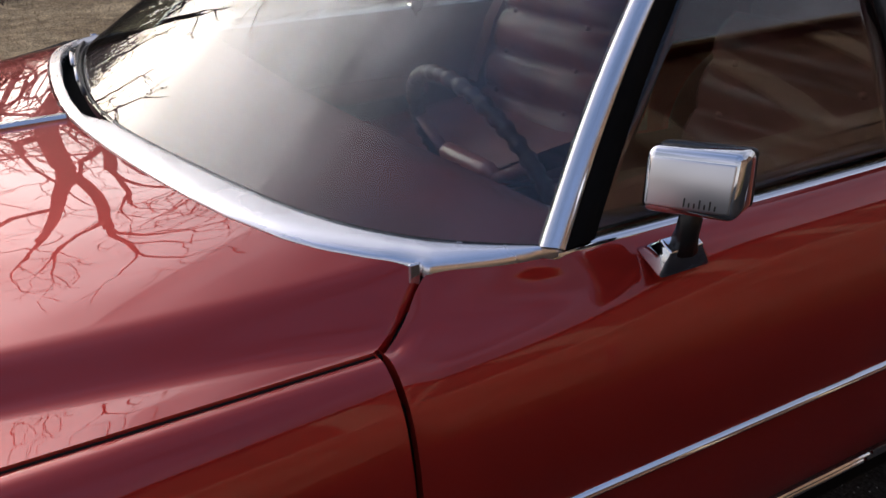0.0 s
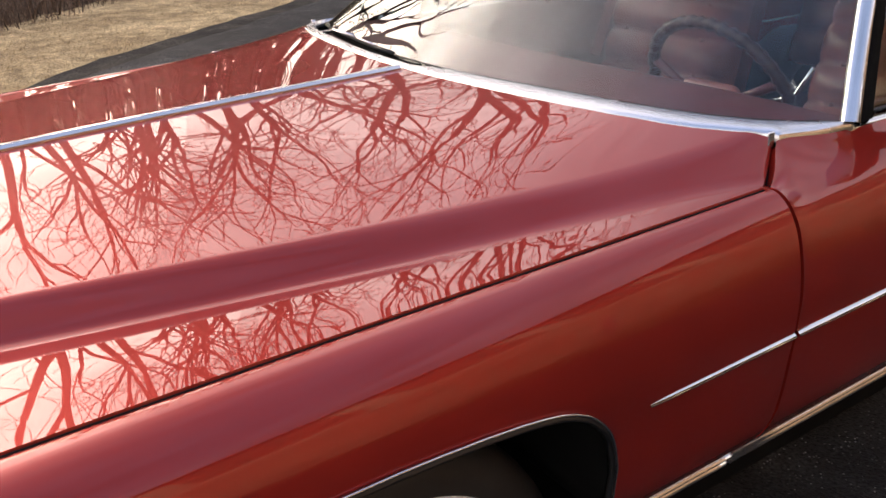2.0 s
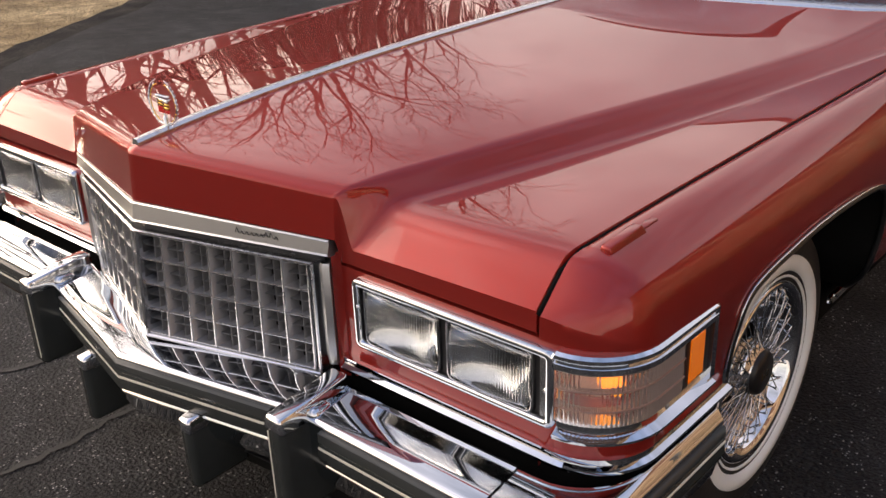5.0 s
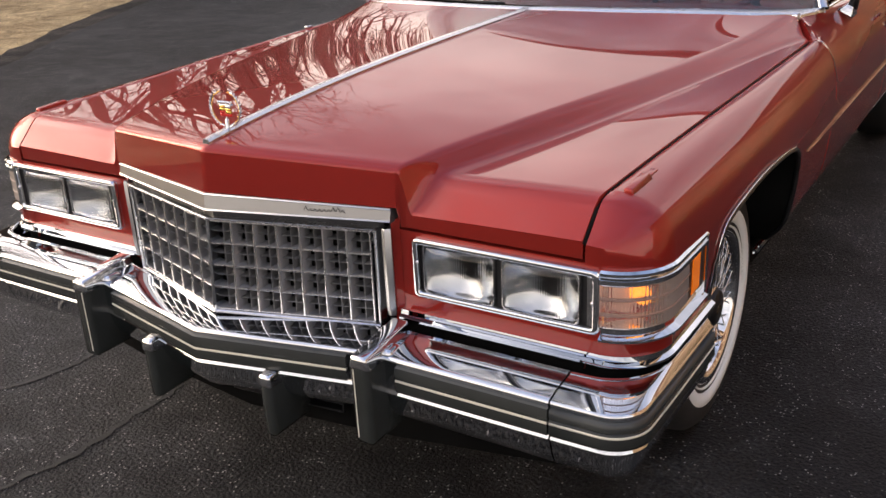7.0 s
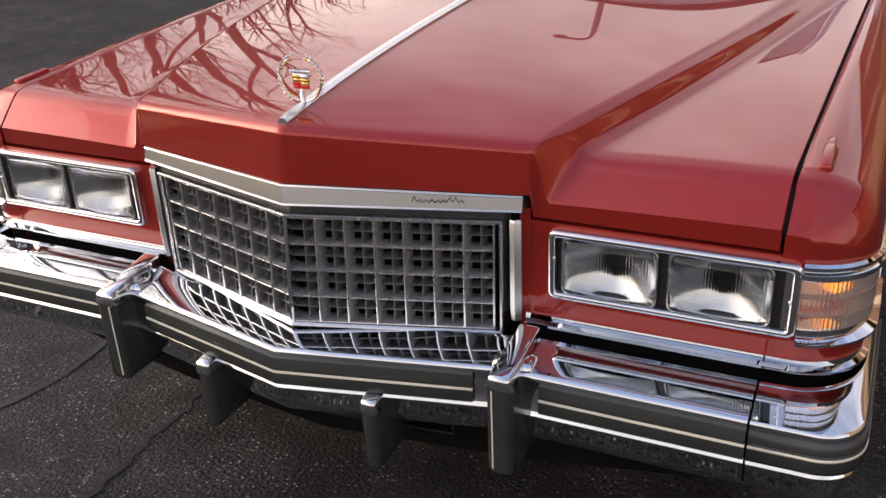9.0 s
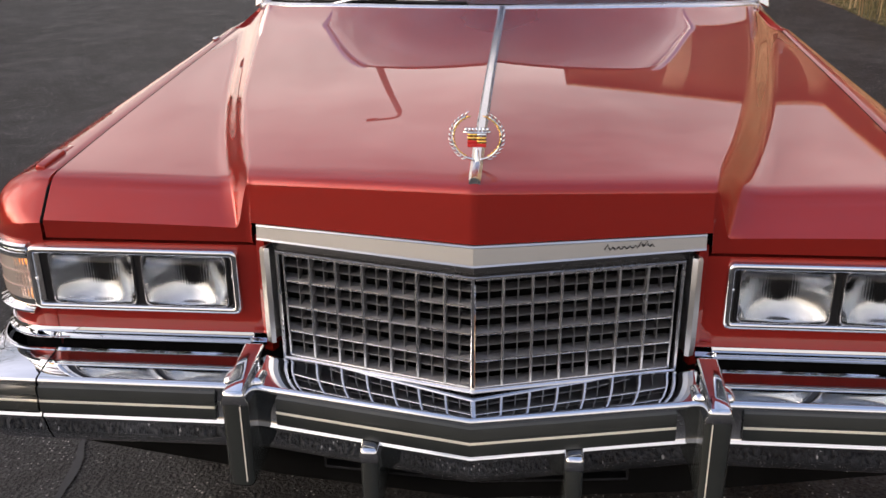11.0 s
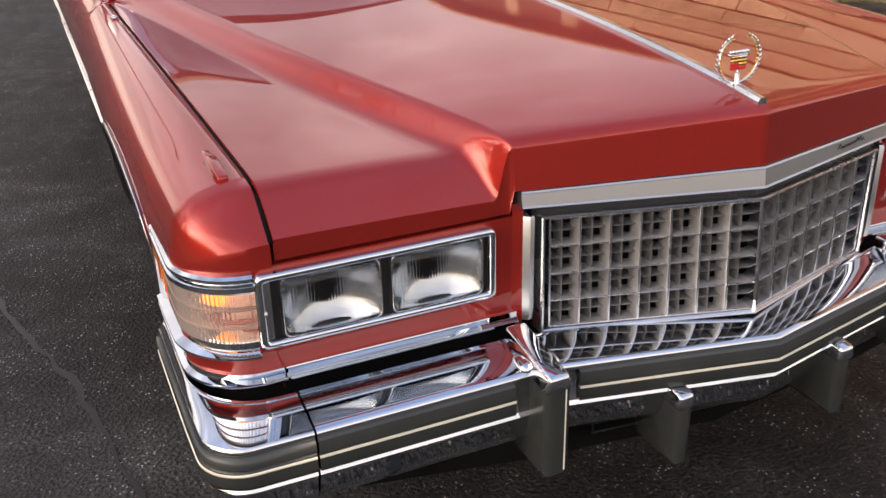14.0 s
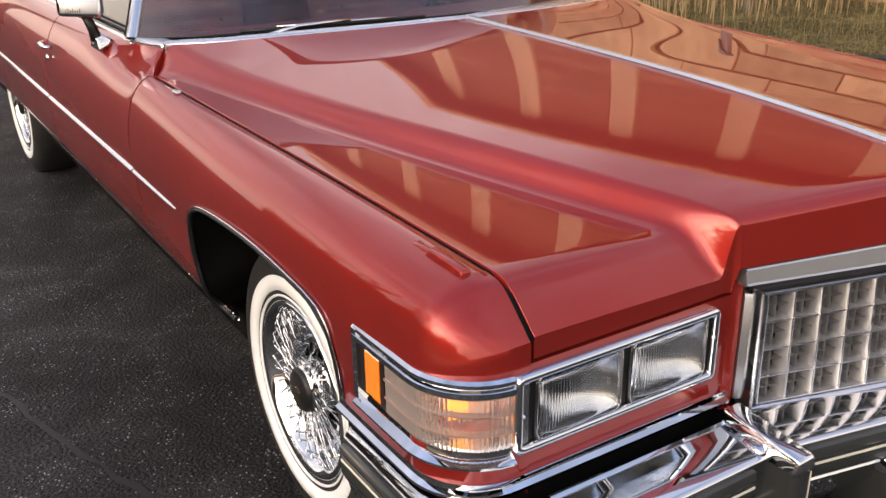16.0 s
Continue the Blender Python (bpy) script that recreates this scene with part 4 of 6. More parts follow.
# ---- wheels ----
def make_wheel():
    w = new("front_wheel")
    w.parent = car
    prof = [(.205, -.085), (.215, -.098), (.25, -.108), (.29, -.110), (.325, -.100), (.343, -.080), (.348, -.05), (.349, 0), (.348, .05), (.343, .080), (.325, .100), (.29, .110), (.25, .108), (.215, .098), (.205, .085), (.2, .05), (.2, -.05)]
    part("tyre", lathe(prof + [prof[0]], 72), TYRE, w, "black whitewall tyre")
    part("whitewall_band", lathe([(.236, .104), (.238, .1095), (.255, .112), (.272, .1115), (.274, .106)], 72), WHITEWALL, w, "wide cream white band")
    part("inner_line", lathe([(.221, .102), (.222, .1055), (.226, .1065), (.227, .1035)], 72), WHITEWALL, w)
    part("cover_rim", lathe([(.10, .045), (.135, .048), (.168, .058), (.182, .075), (.190, .092), (.197, .102), (.205, .106), (.212, .103), (.214, .095)], 72), CHROME, w, "polished wire wheel cover dish")
    hub = part("hub", lathe([(.0005, .106), (.040, .106), (.048, .103), (.052, .096), (.058, .090), (.066, .086), (.07, .08), (.072, .045)], 48), CHROME, w, "domed hub with dark centre")
    part("hub_disc", lathe([(.0005, .1095), (.046, .1085), (.050, .104), (.053, .097)], 48), BLACK, hub)
    for k in range(5):
        part("hub_mark", block(.1098, .1108, -.016 + .007 * k, -.012 + .007 * k, -.012, .012 - .003 * abs(k - 2), .0003, 1), STEEL if k % 2 else GOLD, hub, smooth=False)
    sp = None
    n = 36
    for ring, (r0, h0, r1, h1, lean) in enumerate(((.060, .094, .188, .088, .34), (.066, .082, .180, .072, .26))):
        for k in range(n):
            a = 2 * math.pi * (k + .5 * ring) / n
            b = a + lean * (1 if k % 2 else -1)
            if k == 0 or k == 1:
                p = Vector((h0, r0 * math.cos(a), r0 * math.sin(a)))
                q = Vector((h1, r1 * math.cos(b), r1 * math.sin(b)))
                ob = part("spoke", tube([p, q.lerp(p, .12), q], [.0017, .0017, .0030], 6, up=Vector((1, 0, 0))), CHROME, w)
                base = (ob, a) if k == 0 else base
                odd = (ob, a) if k == 1 else None
            else:
                src = odd if k % 2 else base
                same_part(src[0], "spoke", w, Matrix.Rotation(a - src[1], 4, "X"))
    return w


wheel = make_wheel()
WHEELS = [(1, .933), (-1, .933), (1, 4.245), (-1, 4.245)]
for i, (s, y) in enumerate(WHEELS):
    m = pose(.788 * s, y, .345, 0, 0, 0 if s > 0 else 180)
    w = wheel if i == 0 else copy_thing(wheel, m)
    w.matrix_basis = m
    w.parent = car
    if y > 2:
        w.name = "rear_wheel"

# ---- glass, roof and pillars ----
WB = table([(0, 1.620), (.1, 1.624), (.2, 1.635), (.3, 1.651), (.4, 1.670), (.5, 1.692), (.6, 1.719), (.7, 1.762), (.75, 1.796), (.8, 1.843), (.84, 1.897), (.875, 1.957), (.885, 1.975)])
WBZ = curve([(0, 1.0185), (.25, 1.0182), (.45, 1.017), (.6, 1.0135), (.7, 1.0085), (.80, 1.001), (.885, .9905)], 4)


def wind(u, v):
    """u from the middle to the pillar, v from the base up."""
    a = .885 * (u ** .9)
    bx, by, bz = a, WB(a), WBZ(a)
    t = a / .885
    tx, ty, tz = .655 * t, 2.175 + .205 * t ** 2.2, 1.372 - .018 * t * t
    q = v
    return Vector((bx + (tx - bx) * q, by + (ty - by) * q - .012 * math.sin(math.pi * q), bz + (tz - bz) * q + .012 * math.sin(math.pi * q)))


rows = [[wind(abs(k) / 24, j / 14) * Vector((1, 1, 1)) if k >= 0 else Vector((-wind(-k / 24, j / 14).x, *wind(-k / 24, j / 14)[1:])) for k in range(-24, 25)] for j in range(15)]
outer = grid(rows)
inner = ([Vector(v) + Vector((0, .005, -.003)) for v in outer[0]], [tuple(reversed(q)) for q in outer[1]])
n0, nc, nr = len(outer[0]), 49, 15
v, f = merge(outer, inner)
idx = [(nr - 1) * nc + k for k in range(nc)]
f += [(a, b, b + n0, a + n0) for a, b in zip(idx, idx[1:])]
ws = part("windshield", (v, f), GLASS, car, "wide curved windshield with clear glass")
ws.visible_shadow = False

# bright band between the hood's rear edge and the glass, running out along the door
GLASS_A = [.885 * k / 80 for k in range(81)]
outer_line = [(a, YR(a) + .004, hood_z(a, YR(a)) + .001) for a in [.846 * k / 60 for k in range(61)]]
for k in range(18):
    y = 1.812 + .175 * k / 17
    gx = float(np.interp(y, [WB(a) for a in GLASS_A], GLASS_A))
    outer_line.append((max(DOOR_TOP_X(y), gx + .005) + .002, y, DOOR_TOP_Z(y) + .003))
edge_z = np.array([p[2] for p in outer_line])
for _ in range(40):
    edge_z[46:-1] += .5 * ((edge_z[45:-2] + edge_z[47:]) / 2 - edge_z[46:-1])
outer_line = [(x, y, max(z, float(e))) for (x, y, z), e in zip(outer_line, edge_z)]
inner_line = [(a, WB(a) + .003, WBZ(a) + .003) for a in GLASS_A] + [(.887, 1.988, .991)]


def line_at(line, u):
    """The first part by x, the rest by length."""
    if u < .6:
        a = .70 * u / .6
        return tuple(float(np.interp(a, [p[0] for p in line[:60]], [p[c] for p in line[:60]])) for c in range(3))
    a0 = [float(np.interp(.70, [p[0] for p in line[:60]], [p[c] for p in line[:60]])) for c in range(3)]
    rest = [a0] + [p for i, p in enumerate(line) if p[0] > .70 or i > 70]
    acc = [0]
    for p, q in zip(rest, rest[1:]):
        acc.append(acc[-1] + math.dist(p, q))
    return tuple(float(np.interp((u - .6) / .4 * acc[-1], acc, [p[c] for p in rest])) for c in range(3))


band_rows, well_rows = [], []
for k in range(-90, 91):
    s, u = (1 if k >= 0 else -1), abs(k) / 90
    o, i = Vector(line_at(outer_line, u)), Vector(line_at(inner_line, u))
    # on the passenger side a deep well for the wipers opens behind a narrow rim
    full = 1 - .62 * soft((.12 - s * o.x) / .10) * (1 - soft((u - .78) / .1))
    if k <= 12 and full < .995:
        lip, back = o.lerp(i, full), i + Vector((0, .006, 0))
        well_rows.append([(p.x * s, p.y, p.z) for p in (lip + Vector((0, 0, -.004)), lip + Vector((0, .002, -.038)), back + Vector((0, 0, -.040)), back)])
    row = [o + Vector((0, 0, -.014)), o + Vector((0, 0, -.002))]
    for e in (.03, .10, .25, .45, .65, .85, 1.0):
        e *= full
        p = o.lerp(i, e)
        p.z += .003 * math.sin(math.pi * min(1, e * 1.1)) + .002 * min(1, e / .1)
        row.append(p)
    row.append(o.lerp(i, full) + Vector((0, .001, -.015)))
    band_rows.append([(p.x * s, p.y, p.z) for p in row])
cowl = part("cowl_moulding", grid(band_rows), BRIGHT_BAND, car, "smooth bright metal moulding at the windshield base")
well = part("wiper_well", grid(well_rows), MATT, car, "deep dark well below the windshield")
# wiper at rest in the well: arm, blade and its bright spine
rest = [Vector(line_at(inner_line, u)) for u in (.10, .18, .28, .38, .48, .56)]
wiper = part("wiper_blade", tube([(-p.x, p.y - .006, p.z + .006) for p in rest], .005, 6), BLACK, well)
part("wiper_spine", tube([(-p.x, p.y - .010, p.z + .012) for p in rest[1:5]], .0028, 6), STEEL, wiper, "bright metal spine")
p, q = Vector(line_at(inner_line, .30)), Vector(line_at(inner_line, .58))
part("wiper_arm", tube([(-p.x, p.y - .014, p.z + .016), (-(p.x + q.x) / 2, (p.y + q.y) / 2 - .026, (p.z + q.z) / 2 + .012), (-q.x, q.y - .034, q.z - .02)], [.004, .005, .008], 8), STEEL, well, "slim bright wiper arm")
seal_line = [line_at(inner_line, k / 60) for k in range(61)]
for s in (1, -1):
    part("glass_seal", sided(tube([(x, y + .001, z + .0005) for x, y, z in seal_line], .0022, 6), s), BLACK, cowl)
    # small bright clip where hood, door and moulding meet
    part("cowl_clip", block(*sorted((.847 * s, .852 * s)), 1.790, 1.806, .972, 1.002, .002, 1), BRIGHT_BAND, cowl, smooth=False)

for s in (1, -1):
    # pillar beside the windshield, bright outside, black rubber behind
    base, tip = wind(1, 0), wind(1, 1)
    d = (tip - base).normalized()
    ax = Vector((.80, -.60, 0)).normalized()
    rows = []
    for k in range(13):
        p = base.lerp(tip, k / 12) + Vector((0, -.012, .012)) * math.sin(math.pi * k / 12)
        rows.append([p + Vector((-.010, -.006, .0)), p + Vector((-.009, -.011, .004)), p + Vector((.002, -.010, .007)), p + Vector((.015, .002, .007)), p + Vector((.019, .011, .004)), p + Vector((.018, .014, 0)), p + Vector((-.004, .006, -.008))])
    v, f = grid(rows, close=True)
    part("windshield_pillar", sided((v, f), s), STEEL, car, "bright metal windshield pillar")
    rows = []
    for k in range(13):
        p = base.lerp(tip, k / 12) + Vector((0, -.012, .012)) * math.sin(math.pi * k / 12)
        rows.append([p + Vector((.012, .012, .002)), p + Vector((.017, .015, .002)), p + Vector((.008, .070, .0)), p + Vector((-.016, .074, -.004)), p + Vector((-.012, .012, -.006))])
    part("pillar_seal", sided(grid(rows, close=True), s), MATT, car)
    # bright beltline moulding
    rows = []
    for k in range(40):
        y = 1.978 + 2.552 * k / 39
        x, z = DOOR_TOP_X(y), DOOR_TOP_Z(y)
        rows.append([(x - .022, y, z - .006), (x - .016, y, z + .006), (x - .002, y, z + .004), (x + .006, y, z - .006), (x + .004, y, z - .010)])
    part("belt_moulding", sided(grid(rows), s), CHROME, car)
    # side windows, leaning in
    def window(y0, y1, lead):
        rows = []
        for k in range(13):
            q = k / 12
            row = []
            for j in range(9):
                t = j / 8
                ya = y0 + lead * t
                y = ya + (y1 - ya) * q
                x0, z0 = DOOR_TOP_X(y) - .022, DOOR_TOP_Z(y) - .02
                row.append((x0 + (.665 - x0) * t + .015 * math.sin(math.pi * t), y, z0 + (1.335 - z0) * t))
            rows.append(row)
        a = grid(rows)
        b = ([(x - .004, y, z - .001) for x, y, z in a[0]], [tuple(reversed(q)) for q in a[1]])
        n0 = len(a[0])
        v, f = merge(a, b)
        rim = [(i, 0) for i in range(13)] + [(12, j) for j in range(1, 9)] + [(i, 8) for i in range(11, -1, -1)] + [(0, j) for j in range(7, 0, -1)]
        ix = [i * 9 + j for i, j in rim]
        return v, f + [(q, p, p + n0, q + n0) for p, q in zip(ix, ix[1:] + ix[:1])]
    for a, b, lead in ((1.985, 2.755, .42), (2.80, 3.70, 0)):
        g = part("side_window", welded(sided(window(a, b, lead), s), .00001), SIDE_GLASS, car, "closed side window glass")
        g.visible_shadow = False
    part("centre_pillar", sided(tube([(.868, 2.778, .97), (.77, 2.778, 1.18), (.66, 2.778, 1.345)], .022, 8), s), BLACK, car)
    part("rear_pillar", sided(grid([[(.86, 3.70, .97), (.77, 3.71, 1.18), (.655, 3.72, 1.345)], [(.85, 4.25, .97), (.74, 4.12, 1.18), (.62, 3.95, 1.345)]]), s), PAINT, car)

rows = []
for j in range(25):
    q = j / 24
    y = 2.175 + 1.85 * q
    row = []
    for k in range(-16, 17):
        t = abs(k) / 16
        yy = y + .205 * t ** 2.2 * (1 - q)
        z = 1.376 + .028 * math.sin(math.pi * min(1, q * 1.1)) - .030 * t ** 3
        row.append(((.675 * t) * (1 if k >= 0 else -1), yy, z))
    rows.append(row)
v, f = grid(rows)
b = ([(x, y, z - .03) for x, y, z in v], [tuple(reversed(q)) for q in f])
part("roof", merge((v, f), b), PAINT, car)
part("rear_window", grid([[(-.62, 3.98, 1.34), (.62, 3.98, 1.34)], [(-.80, 4.45, .97), (.80, 4.45, .97)]]), GLASS, car, smooth=False)
part("trunk", grid([[(x, y, .975 - .10 * soft((y - 4.4) / 1.3) - .03 * (x / .87) ** 2) for x in [-.87 + .087 * i for i in range(21)]] for y in [4.4 + .1 * i for i in range(13)]] + [[(-.87 + .087 * i, 5.62, .5) for i in range(21)]]), PAINT, car)

# ---- door mirrors, handles ----
for s in (1, -1):
    x0, x1 = .926, 1.050
    turned = pose(.984, 2.12, 0, 0, 0, 23) @ pose(-.984, -2.12, 0)

    def housing(bm):
        """Lean the face back, raise the outer end, turn it outward."""
        for v in bm.verts:
            v.co.y += max(0, 2.14 - v.co.y) / .055 * (v.co.z - 1.034) * .20
            v.co.z += (v.co.x - x0) * .07
            v.co = turned @ v.co
            v.co.x *= s
        return bm
    mir = part("door_mirror", housing(block(x0, x1, 2.088, 2.155, 1.042, 1.124, .013, 4)), CHROME, car, "boxy chrome door mirror on a short stalk")
    part("mirror_face", housing(block(x0 + .008, x1 - .008, 2.0868, 2.10, 1.051, 1.113, .0035, 2)), SATIN, mir, "flat brushed metal face")
    part("mirror_rim", housing(block(x0 + .003, x1 - .002, 2.148, 2.166, 1.042, 1.120, .008, 3)), BLACK, mir)
    for xa, xb, y in ((x0 + .012, x0 + .070, 2.108), (x0 + .062, x0 + .098, 2.136)):
        part("mirror_slot", housing(block(xa, xb, y, y + .008, 1.118, 1.1252, .0015, 1)), BLACK, mir, smooth=False)
    part("mirror_stalk", sided(tube([(.948, 2.150, .972), (.955, 2.148, 1.0), (.972, 2.138, 1.045)], [.019, .015, .014], 10, up=Vector((0, 1, 0)), flat=1.15), s), BLACK, mir)
    bm = block(-.028, .028, -.046, .046, -.014, .020, .006, 3)
    for v in bm.verts:
        if v.co.z > 0:
            v.co.x *= .50
            v.co.y *= .66
    bmesh.ops.transform(bm, matrix=pose(s * .938, 2.150, .966, 0, 27 * s, 0), verts=bm.verts)
    part("mirror_foot", bm, CHROME, mir)
    # script on the mirror shell as plain strokes
    for k in range(7):
        x = .985 + .0065 * k
        h = .011 if k in (0, 3, 5) else .006
        bm = block(x - .001, x + .001, 2.0858, 2.0872, 1.056, 1.056 + h, .0003, 1)
        part("mirror_stroke", housing(bm), BLACK, mir, smooth=False)
    h = part("door_handle", sided(merge(tube([(1.0, 2.60, .885), (1.016, 2.62, .885), (1.016, 2.70, .885), (1.0, 2.72, .885)], .011, 8, flat=.6)), s), CHROME, doors[s], "chrome door handle")
    part("door_lock", sided(([(.995 + a, 2.70 + b, .835 + c) for a, b, c in lathe([(.0005, .008), (.010, .007), (.012, 0)], 16)[0]], lathe([(.0005, .008), (.010, .007), (.012, 0)], 16)[1]), s), CHROME, doors[s])

# ---- inside the car ----
rows = []
for q, z in ((0, -.016), (.12, -.020), (.45, -.02), (.8, -.03), (.95, -.045), (1, -.075), (.99, -.13), (.97, -.28), (.9, -.42)):
    row = []
    for i in range(-20, 21):
        x = .87 * i / 20
        y0 = WB(abs(x)) + .001
        row.append((x * (1 - .06 * q), y0 + (2.085 + .05 * (x / .8) ** 2 - y0) * q, WBZ(abs(x)) + z))
    rows.append(row)
part("dashboard", grid(rows), VINYL, car, "maroon padded dashboard")
part("dash_panel", block(.12, .66, 2.085, 2.10, .84, .93, .01), BLACK, car)
part("cabin_floor", block(-.82, .82, 1.75, 4.2, .37, .41, .01), CARPET, car)
part("firewall", block(-.70, .70, 1.68, 1.71, .4, .91, .01), MATT, car)
for s in (1, -1):
    part("door_card", sided(grid([[(x, y, z) for y in [1.95 + .2 * i for i in range(10)]] for x, z in ((.86, .97), (.845, .95), (.83, .80), (.79, .78), (.79, .74), (.84, .72), (.82, .42))]), s), VINYL, car)
    part("arm_rest", sided(tube([(.81, 2.25, .74), (.79, 2.4, .75), (.79, 2.75, .75)], .035, 10), s), LEATHER, car)


def cushion(w, h, d, nx=1, nz=4, puff=.03):
    """A tufted pad facing -y, with rolls across it."""
    rows = []
    for j in range(nz * 8 + 1):
        q = j / (nz * 8)
        row = []
        for i in range(25):
            u = i / 24
            ex = max(0, 1 - abs(2 * u - 1) ** 6) ** .5
            ez = max(0, 1 - abs(2 * q - 1) ** 8) ** .5
            roll = abs(math.sin(math.pi * q * nz)) ** .55
            pleat = .004 * math.cos(u * 22) * (1 - roll)
            row.append(((u - .5) * w * (1 - .06 * q), -(d * .5 + puff * roll + pleat) * ex * max(.15, ez), q * h))
        rows.append(row)
    a = grid(rows)
    b = ([(x, d * .5, z) for x, y, z in a[0]], [tuple(reversed(q)) for q in a[1]])
    return merge(a, b)


for s in (1, -1):
    c = cushion(.60, .60, .13, nz=5, puff=.035)
    m = pose(s * .435, 2.90, .50, -17, 0, 0)
    seat = part("front_seat", ([m @ Vector(v) for v in c[0]], c[1]), LEATHER, car, "tufted maroon leather front seat")
    c = cushion(.60, .56, .12, nz=3, puff=.02)
    m = pose(s * .435, 2.36, .60, -84, 0, 0)
    part("seat_cushion", ([m @ Vector((v[0], -v[1] * 1, v[2])) for v in c[0]], c[1]), LEATHER, seat)
    # buttons in the creases of the seat back
    for u in (-.17, .17):
        for q in (.4, .6, .8):
            p = pose(s * .435, 2.90, .50, -17, 0, 0) @ Vector((u, -.070, .60 * q))
            v, f = lathe([(.0005, .006), (.008, .004), (.011, 0)], 12)
            part("seat_button", ([(p.x + y, p.y - x, p.z + z) for x, y, z in v], f), LEATHER, seat)
    # belt over the seat's shoulder
    belt = part("seat_belt", sided(grid([[(.66, 3.24, 1.14), (.71, 3.24, 1.14)], [(.655, 3.10, 1.10), (.705, 3.10, 1.10)], [(.65, 3.005, 1.075), (.70, 3.005, 1.075)], [(.655, 2.93, .95), (.705, 2.93, .95)], [(.68, 2.88, .76), (.73, 2.88, .76)]]), s), WEBBING, car)
    bm = block(.635, .715, 2.968, 2.980, 1.000, 1.045, .004)
    for v in bm.verts:
        v.co.x *= s
        v.co.y += (v.co.z - 1.0) * .3
    part("belt_buckle", bm, CREAM, belt, "pale belt guide")
    c = cushion(1.2 / 2, .52, .12)
    m = pose(s * .33, 3.95, .60, -18, 0, 0)
    part("rear_seat", ([m @ Vector(v) for v in c[0]], c[1]), LEATHER, car)

# steering wheel, tilted, with finger grips
swp = pose(.430, 2.178, .932, -64, 0, 0)
rows = []
N = 160
for k in range(N + 1):
    a = 2 * math.pi * k / N
    r = .0120 + .0042 * (math.cos(a * 44) > 0) * (math.sin(a) < .3)
    c = Vector((.195 * math.cos(a), .195 * math.sin(a), 0))
    e = c.normalized()
    rows.append([swp @ (c + e * (r * math.cos(2 * math.pi * i / 8)) + Vector((0, 0, r * math.sin(2 * math.pi * i / 8)))) for i in range(8)])
sw = part("steering_wheel", grid(rows, close=True), WHEEL_RIM, car, "maroon steering wheel with finger grips")
part("wheel_pad", (lambda bm: (bmesh.ops.transform(bm, matrix=swp, verts=bm.verts), bm)[1])(block(-.08, .08, -.05, .04, -.045, -.005, .02, 4)), LEATHER, sw)
for a in (200, 340, 160, 20):
    c, d = math.cos(radians(a)), math.sin(radians(a))
    part("wheel_spoke", tube([swp @ Vector((.06 * c, .03 * d, -.03)), swp @ Vector((.19 * c, .19 * d, 0))], .011, 8), VINYL, sw)
part("steering_column", tube([swp @ Vector((0, 0, -.04)), swp @ Vector((0, 0, -.30))], .04, 12), VINYL, sw)
part("gear_lever", tube([(.38, 2.20, .87), (.60, 2.22, .95), (.64, 2.22, 1.02)], .005, 8), CHROME, sw)
part("rear_view_mirror", block(-.11, .11, 2.13, 2.15, 1.25, 1.30, .01), BLACK, car)

